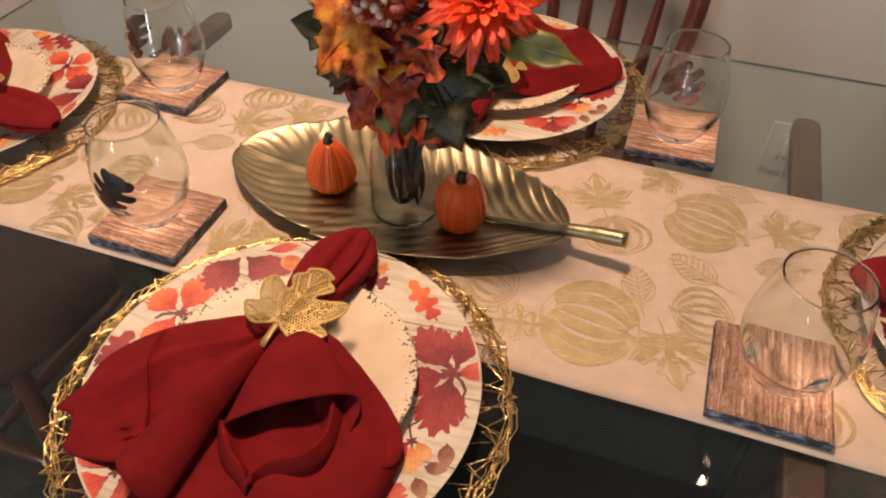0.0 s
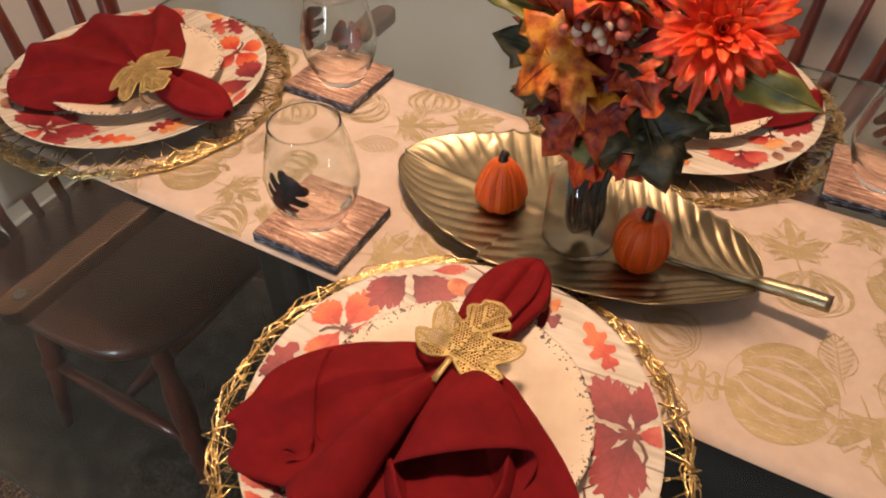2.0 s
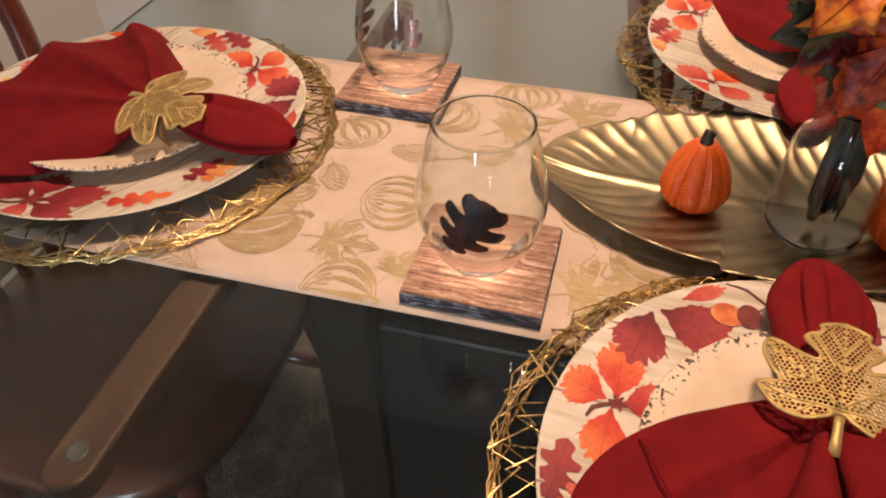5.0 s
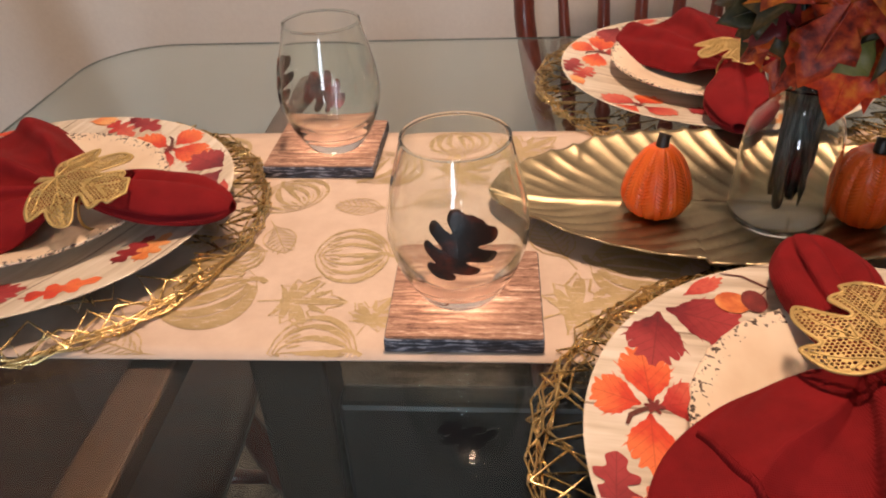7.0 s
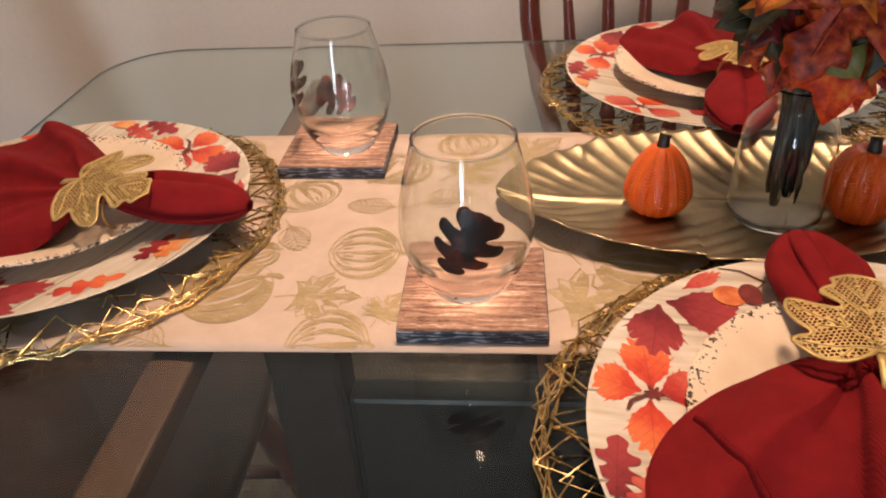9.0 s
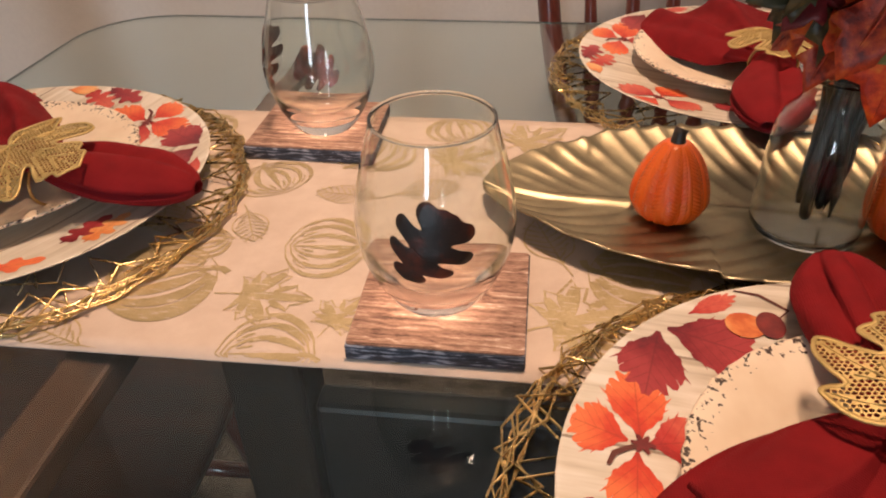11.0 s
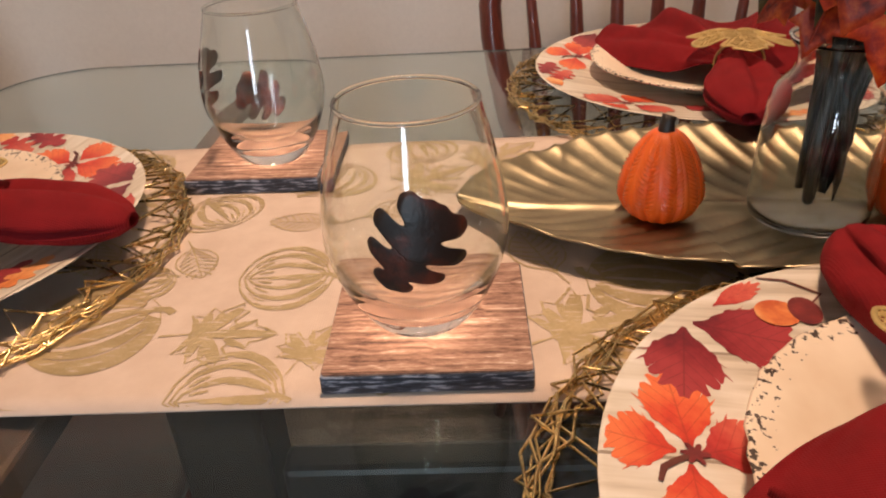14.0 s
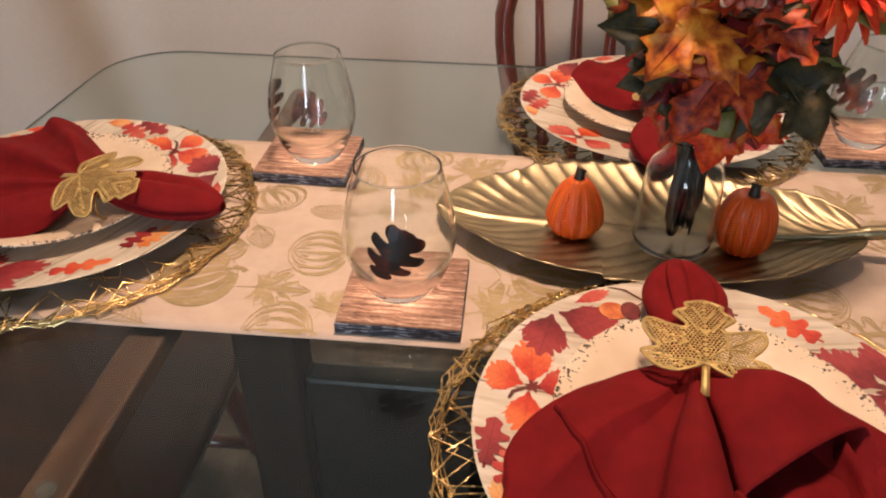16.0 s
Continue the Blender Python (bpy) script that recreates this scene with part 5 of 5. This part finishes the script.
# ---- gold leaf dish ----
def leaf_dish():
    c = thing("leaf_dish", pose(-0.183, 0.026, CLOTH, 0, 0, -4.5), "ribbed champagne-gold metal dish shaped like a long leaf", "dish")
    L, nu, nv = 0.392, 320, 56
    verts, faces = [], []
    for i in range(nu + 1):
        u = i / nu
        w = 0.102 * (math.sin(math.pi * u ** 0.86) ** (0.66 if u < 0.45 else 0.50)) * (1 - 0.08 * u) + 0.0012
        # the far side swells at once behind the tip into a raised shoulder
        shoulder = min(1.0, max(0.0, (u - 0.02) / 0.20))
        shoulder = shoulder * shoulder * (3 - 2 * shoulder)
        far = max(w - 0.0012, shoulder * 0.102 * max(math.sin(math.pi * u ** 0.86), 0.0) ** 0.42 * (1 - 0.08 * u)) + 0.0012
        far = far if u < 0.5 else w
        for j in range(nv + 1):
            v = 2 * j / nv - 1
            av = abs(v)
            # creased ribs that sweep from the midrib out and forward to the tip
            phase = u * 20 + 4.6 * av ** 0.62 if v > 0 else u * 13 + 5.0 * av
            rib = abs(math.sin(math.pi * phase)) ** 0.75
            rib = (1 - rib) ** 1.4 if v > 0 else rib
            amp = (0.0024 if v > 0 else 0.0026) * min(1, av * 2.2) * math.sin(min(1, 5 * u) * math.pi / 2) * min(1, 9 * (1 - u))
            edge = 1 + 0.030 * (rib - 0.5) * av ** 3
            wide = far if v > 0 else w
            y = v * wide * edge * (1.06 if v < 0 and u > 0.4 else 1.0)
            rise = min(1.0, u / 0.55)
            z = 0.0035 + (0.012 + 0.011 * rise * rise * (3 - 2 * rise) if v > 0 else 0.017) * av ** 2.3 * min(1, wide / 0.06) + 0.008 * (max(0, 0.16 - u) / 0.16) ** 2 + 0.020 * max(0, u - 0.80) / 0.20 + amp * (rib - 0.4)
            z += 0.0035 * math.exp(-(v / 0.05) ** 2)
            z += 0.003 * av * noise.noise(Vector((u * 5, v, 3)))
            verts.append((L * u, y, z))
    for i in range(nu):
        for j in range(nv):
            a = i * (nv + 1) + j
            faces.append((a, a + nv + 1, a + nv + 2, a + 1))
    solid("blade", verts, faces, M["tray"], c, "", thick=0.0012, offset=1)
    tube("stalk", smooth_line([(0.30, 0, 0.0115), (0.36, 0, 0.020), (0.39, 0.0, 0.027), (0.42, 0, 0.032), (0.449, -0.001, 0.036)]), [0.0028] * 6 + [0.0048] * 6 + [0.0068] * 6 + [0.0078] * 7, M["tray"], c, "", 12)
    return c


leaf_dish()


def knitted_pumpkin(m, radius, height, pear, mat, relief):
    c = thing("ceramic_pumpkin", m, "small orange glazed ceramic pumpkin with a knitted texture", "pumpkin", "orange ceramic pumpkins")
    nu, nv, verts, faces = 256, 136, [], []
    for j in range(nv + 1):
        t = j / nv
        a = math.pi * t
        prof = math.sin(a) ** 0.54
        prof *= 1 - pear * (t - 0.34) if t > 0.34 else 1
        z = height * (0.5 - 0.5 * math.cos(a))
        if t > 0.9:
            z -= 0.05 * height * ((t - 0.9) / 0.1) ** 2
        for i in range(nu):
            b = 2 * math.pi * i / nu
            lobe = abs(math.sin(b * 4.0))
            k = 1 - 0.10 * (1 - lobe) ** 2.2
            # smooth bands alternate with broad panels of chevron stitches
            cell = (b * 4.5 / math.pi) % 1.0
            q = (cell - 0.16) / 0.84
            knit = 0.35 if q < 0 else math.sin(math.pi * q) ** 0.4 * math.sin(math.pi * (t * 33 - 3.2 * abs(q - 0.5))) ** 2 * (0.45 + 0.55 * abs(math.sin(2 * math.pi * q)))
            r = radius * prof * k + relief * knit * min(1, prof * 1.5)
            verts.append((r * math.cos(b), r * math.sin(b), z))
    for j in range(nv):
        for i in range(nu):
            k = (i + 1) % nu
            faces.append((j * nu + i, j * nu + k, (j + 1) * nu + k, (j + 1) * nu + i))
    solid("body", verts, faces, mat, c)
    tube("stem", [(0, 0, height * 0.93), (0, 0.0003, height * 0.99), (0.0006, 0.001, height + 0.004), (0.002, 0.002, height + 0.0075)], [0.0062, 0.0050, 0.0044, 0.0048], M["stem_dark"], c, "short dark brown glazed stem", 10)
    return c


knitted_pumpkin(pose(-0.054, 0.002, CLOTH + 0.006, 0, 0, 10), 0.0284, 0.0590, 0.92, M["glaze"], 0.0016)
knitted_pumpkin(pose(0.098, -0.012, CLOTH + 0.006, 0, 0, 33), 0.0264, 0.0605, 0.18, M["glaze_red"], 0.0014)

# ---- vase with a bouquet ----
VX, VY, VZ = 0.036, -0.008, CLOTH + 0.0075
vase = thing("glass_vase", pose(VX, VY, VZ), "clear glass bottle vase holding stems on the gold dish", "vase")
_out = [(0.0, 0.0), (0.030, 0.0), (0.0345, 0.002), (0.036, 0.008), (0.0350, 0.05), (0.0335, 0.074), (0.030, 0.084), (0.0235, 0.091), (0.0215, 0.097), (0.0220, 0.104), (0.0265, 0.1095), (0.0275, 0.111)]
_in = [(0.0, 0.0030), (0.030, 0.0031), (0.0340, 0.0050), (0.0350, 0.010), (0.0341, 0.05), (0.0326, 0.0737), (0.0292, 0.0832), (0.0226, 0.0902), (0.0205, 0.097), (0.0210, 0.1035), (0.0256, 0.1100), (0.0270, 0.1118)]
lathe("vase_body", _out + list(reversed(_in)), M["vase_glass"], vase, "", 56).visible_shadow = False
rim = [(0.0272 * math.cos(2 * math.pi * i / 40), 0.0272 * math.sin(2 * math.pi * i / 40), 0.1128) for i in range(40)]
tube("rim", rim, 0.0011, M["vase_glass"], vase, "rounded glass lip", 8, True).visible_shadow = False

bouquet = thing("artificial_bouquet", pose(VX, VY, VZ), "silk bouquet of autumn leaves berries and an orange chrysanthemum", "bouquet")
rb = random.Random(11)
for k in range(9):
    a = k * 0.72
    lo = (0.007 * math.cos(a), 0.009 * math.sin(a), 0.016 + 0.007 * (k % 3))
    mid = (0.008 * math.cos(a + 0.2), 0.009 * math.sin(a + 0.2), 0.06)
    hi = (0.012 * math.cos(a + 1), 0.012 * math.sin(a + 1), 0.112)
    out = (0.03 * math.cos(a + 1), 0.03 * math.sin(a + 1), 0.17)
    tube("stem", smooth_line([lo, mid, hi, out]), 0.0024, M["plant_stem"], bouquet, "dark green plastic stem", 7)
for k in range(10):
    # long dark leaf blades packed among the stems
    a = k * 0.63 + 0.3
    foot = Vector((0.008 + 0.006 * math.cos(a), 0.004 + 0.006 * math.sin(a), 0.010 + 0.004 * (k % 4)))
    head = Vector((0.004 + 0.014 * math.cos(a), 0.014 * math.sin(a), 0.118))
    tube("blade", [foot.lerp(head, q / 6) + Vector((0.003 * math.sin(q + k), 0.003 * math.cos(q + k), 0)) for q in range(7)], [0.0006, 0.0024, 0.0034, 0.0036, 0.0034, 0.0030, 0.0024], M["plant_stem"], bouquet, "dark green blade", 6)
HOOK = [(-0.019, 0.115), (-0.019, 0.055), (-0.014, 0.024), (0.0, 0.011), (0.014, 0.024), (0.019, 0.06), (0.018, 0.115)]
tube("bent_stem", smooth_line([(0.49 * q, 0.87 * q, h) for q, h in HOOK]), 0.0032, M["plant_stem"], bouquet, "thick dark stem bent into a hook", 9)


def silk_leaf(half, base, tip, face, size_w, mat, curl=0.25, name="leaf"):
    """A leaf from base to tip whose upper side looks towards face."""
    base, tip = Vector(base), Vector(tip)
    d = tip - base
    length = d.length
    d.normalize()
    side = d.cross(Vector(face)).normalized()
    up = side.cross(d)
    pts, faces = leaf_grid(half, 7)
    verts = []
    ph = rb.uniform(0, 6)
    for x, y in pts:
        w = x * size_w
        lift = -curl * length * (y - 0.35) ** 2 + 0.25 * abs(w) - 1.2 * w * w / max(size_w, 1e-3) * 0.6
        lift += 0.07 * length * math.sin(9 * x + ph) * math.sin(7 * y + ph)
        w *= 1 + 0.10 * math.sin(23 * y + ph)
        verts.append(base + d * length * y + side * w + up * lift)
    ob = solid(name, verts, faces, mat, bouquet, "", thick=0.0005, weld=True)
    rib = tube("midrib", [base + d * length * s + up * (-curl * length * (s - 0.35) ** 2 + 0.0006) for s in (-0.12, 0, 0.25, 0.5, 0.75, 0.95)], [0.0012, 0.0011, 0.0009, 0.0008, 0.0006, 0.0003], mat, ob, "", 5)
    return ob


F = (-0.15, -1, 0.45)
LEAVES = [
    (MAPLE, (-0.012, -0.020, 0.165), (-0.055, -0.045, 0.205), (-0.3, -1, 0.6), 0.082, "maple", 0.7),
    (MAPLE, (-0.016, -0.030, 0.190), (-0.060, -0.060, 0.150), (-0.4, -1, 0.5), 0.086, "maple", 0.6),
    (MAPLE, (0.040, -0.030, 0.150), (0.080, -0.066, 0.106), (0.3, -1, 0.5), 0.095, "green", 0.4),
    (MAPLE, (-0.030, -0.010, 0.185), (-0.075, -0.020, 0.235), (-0.5, -1, 0.3), 0.075, "rust", 0.4),
    (MAPLE, (0.010, -0.034, 0.140), (-0.002, -0.056, 0.066), (-0.3, -1, 0.2), 0.080, "flame", 0.4),
    (MAPLE, (0.018, -0.030, 0.112), (0.056, -0.052, 0.098), (0.1, -1, 0.6), 0.056, "flame", 0.4),
    (MAPLE, (0.008, -0.034, 0.160), (-0.030, -0.062, 0.098), (-0.35, -1, 0.35), 0.088, "rust", 0.5),
    (MAPLE, (-0.020, -0.014, 0.168), (-0.092, -0.030, 0.176), (-0.4, -1, 0.4), 0.080, "green", 0.4),
    (MAPLE, (-0.018, -0.012, 0.140), (-0.074, -0.028, 0.128), (-0.4, -1, 0.4), 0.066, "green", 0.4),
    (BEECH, (-0.020, -0.010, 0.196), (-0.128, -0.020, 0.214), (-0.1, -1, 0.6), 0.040, "olive", 0.25),
    (MAPLE, (0.015, -0.018, 0.140), (0.040, -0.050, 0.090), (0.3, -1, 0.3), 0.070, "wine", 0.4),
    (MAPLE, (0.035, -0.020, 0.155), (0.085, -0.055, 0.120), (0.3, -1, 0.7), 0.085, "green", 0.4),
    (MAPLE, (0.045, -0.005, 0.165), (0.110, -0.010, 0.140), (0.4, -0.8, 0.8), 0.080, "green", 0.5),
    (MAPLE, (-0.030, 0.000, 0.165), (-0.085, 0.005, 0.160), (-0.5, -1, 0.5), 0.075, "green", 0.4),
    (MAPLE, (-0.030, 0.015, 0.190), (-0.090, 0.030, 0.225), (-0.6, -1, 0.4), 0.070, "green", 0.4),
    (MAPLE, (-0.025, -0.015, 0.140), (-0.055, -0.035, 0.115), (-0.4, -1, 0.4), 0.055, "wine", 0.4),
    (MAPLE, (0.020, -0.022, 0.180), (0.015, -0.050, 0.140), (0, -1, 0.5), 0.055, "wine", 0.4),
    (BEECH, (-0.015, -0.028, 0.128), (0.012, -0.058, 0.104), (0, -1, 0.7), 0.060, "olive", 0.3),
    (BEECH, (0.050, -0.020, 0.140), (0.095, -0.030, 0.150), (0.3, -1, 0.5), 0.040, "olive", 0.3),
    (MAPLE, (0.000, 0.030, 0.160), (0.000, 0.080, 0.170), (0, 0.6, 1), 0.085, "green", 0.4),
    (MAPLE, (0.030, 0.030, 0.170), (0.070, 0.070, 0.175), (0.3, 0.6, 1), 0.085, "rust", 0.4),
    (MAPLE, (-0.020, 0.020, 0.200), (-0.050, 0.050, 0.240), (-0.3, 0.2, 1), 0.080, "maple", 0.4),
    (BEECH, (0.060, -0.010, 0.190), (0.165, -0.020, 0.183), (0.1, -0.7, 1), 0.050, "olive", 0.2),
    (BEECH, (-0.020, 0.000, 0.215), (-0.125, 0.000, 0.232), (0, -0.7, 1), 0.045, "olive", 0.15),
    (BEECH, (0.000, 0.005, 0.220), (-0.050, -0.010, 0.300), (-0.6, -1, 0.2), 0.05, "olive", 0.2),
    (MAPLE, (0.020, -0.020, 0.200), (-0.015, -0.040, 0.240), (-0.2, -1, 0.6), 0.065, "rust", 0.4),
    (MAPLE, (0.050, 0.010, 0.230), (0.060, 0.030, 0.300), (0.2, -1, 0.4), 0.08, "wine", 0.3),
    (MAPLE, (-0.020, 0.020, 0.135), (-0.062, 0.052, 0.120), (-0.6, -0.5, 0.7), 0.070, "green", 0.4),
    (MAPLE, (-0.015, 0.030, 0.150), (-0.050, 0.082, 0.150), (-0.6, -0.4, 0.6), 0.075, "wine", 0.4),
    (BEECH, (-0.030, 0.030, 0.150), (-0.085, 0.085, 0.172), (-0.5, -0.6, 0.6), 0.055, "olive", 0.3),
    (MAPLE, (-0.018, -0.002, 0.120), (-0.048, 0.016, 0.085), (-0.7, -0.6, 0.4), 0.060, "rust", 0.4),
    (MAPLE, (-0.014, -0.018, 0.120), (-0.036, -0.034, 0.078), (-0.5, -1, 0.3), 0.050, "rust", 0.5),
    (MAPLE, (0.006, -0.024, 0.115), (0.020, -0.040, 0.074), (0.1, -1, 0.3), 0.045, "wine", 0.5),
    (OAK, (0.018, -0.030, 0.195), (0.058, -0.060, 0.165), (0.2, -1, 0.5), 0.05, "rust", 0.3),
]
RISE = Vector((0, 0, 0.034))
for half, b, t, face, w, mat, curl in LEAVES:
    silk_leaf(half, Vector(b) + RISE, Vector(t) + RISE, face, w, M[mat], curl)
# filling leaves between and behind
for k in range(26):
    a = rb.uniform(0, 2 * math.pi)
    z = rb.uniform(0.168, 0.275)
    b = Vector((0.028 * math.cos(a), 0.022 * math.sin(a), z))
    ln = rb.uniform(0.035, 0.055)
    d = Vector((math.cos(a) * 1.0, math.sin(a) * 0.8, rb.uniform(-0.5, 0.5))).normalized()
    silk_leaf(MAPLE if k % 3 else BEECH, b, b + d * ln, (math.cos(a) * 0.6, math.sin(a) * 0.6 - 0.3, 0.9), rb.uniform(0.045, 0.07), M[("green", "flame", "rust", "green", "maple", "wine", "green")[k % 7]], 0.5)


def chrysanthemum(centre, aim, radius):
    """Rows of cupped petals round a heart."""
    aim = Vector(aim).normalized()
    frame_ = aim.to_track_quat("Z", "Y").to_matrix()
    for row, (count, length, lift, width) in enumerate(((22, 1.05, 0, 0.115), (20, 0.95, 16, 0.11), (18, 0.82, 33, 0.10), (14, 0.64, 50, 0.095), (11, 0.45, 66, 0.085), (6, 0.28, 80, 0.07))):
        for k in range(count):
            a = 2 * math.pi * (k + 0.5 * (row % 2)) / count + rb.uniform(-0.09, 0.09)
            e = radians(lift + rb.uniform(-9, 9))
            ln = radius * length * rb.uniform(0.86, 1.08)
            pts, faces = [], []
            for i in range(7):
                s = i / 6
                w = radius * width * math.sin(math.pi * (0.10 + 0.84 * s)) ** 0.8
                out = ln * (s * math.cos(e) + 0.05 * s)
                up = ln * (s * math.sin(e) - 0.22 * s * s * (1 if row < 2 else -0.4))
                for j in range(5):
                    v = j / 2 - 1
                    dip = 0.30 * w * v * v + (0.12 * w * abs(v) if i == 6 else 0)
                    x, y, z = out - (0.35 * w * v * v if i == 6 else 0), v * w, up + dip
                    p = Vector((x * math.cos(a) - y * math.sin(a), x * math.sin(a) + y * math.cos(a), z))
                    pts.append(Vector(centre) + frame_ @ p)
            for i in range(6):
                for j in range(4):
                    q = i * 5 + j
                    faces.append((q, q + 5, q + 6, q + 1))
            solid("petal", pts, faces, M["petal"], bouquet, "", thick=0.0004)


chrysanthemum((0.080, -0.010, 0.250), (0.25, -0.85, 0.55), 0.052)
chrysanthemum((0.000, -0.004, 0.276), (-0.15, -0.8, 0.8), 0.046)


def berry(p, r, mat):
    prof = [(r * math.sin(math.pi * i / 8), -r * math.cos(math.pi * i / 8)) for i in range(9)]
    ob = lathe("berry", prof, mat, bouquet, "", 14)
    ob.location = p


for k in range(20):
    a, q = rb.uniform(0, 6.28), math.sqrt(rb.random())
    p = (0.004 + 0.030 * q * math.cos(a), -0.046 - 0.012 * (1 - q), 0.246 + 0.016 * q * math.sin(a))
    berry(p, rb.uniform(0.0034, 0.0046), M[("berry_red", "berry_pink", "berry_cream", "berry_pink", "berry_cream")[k % 5]])
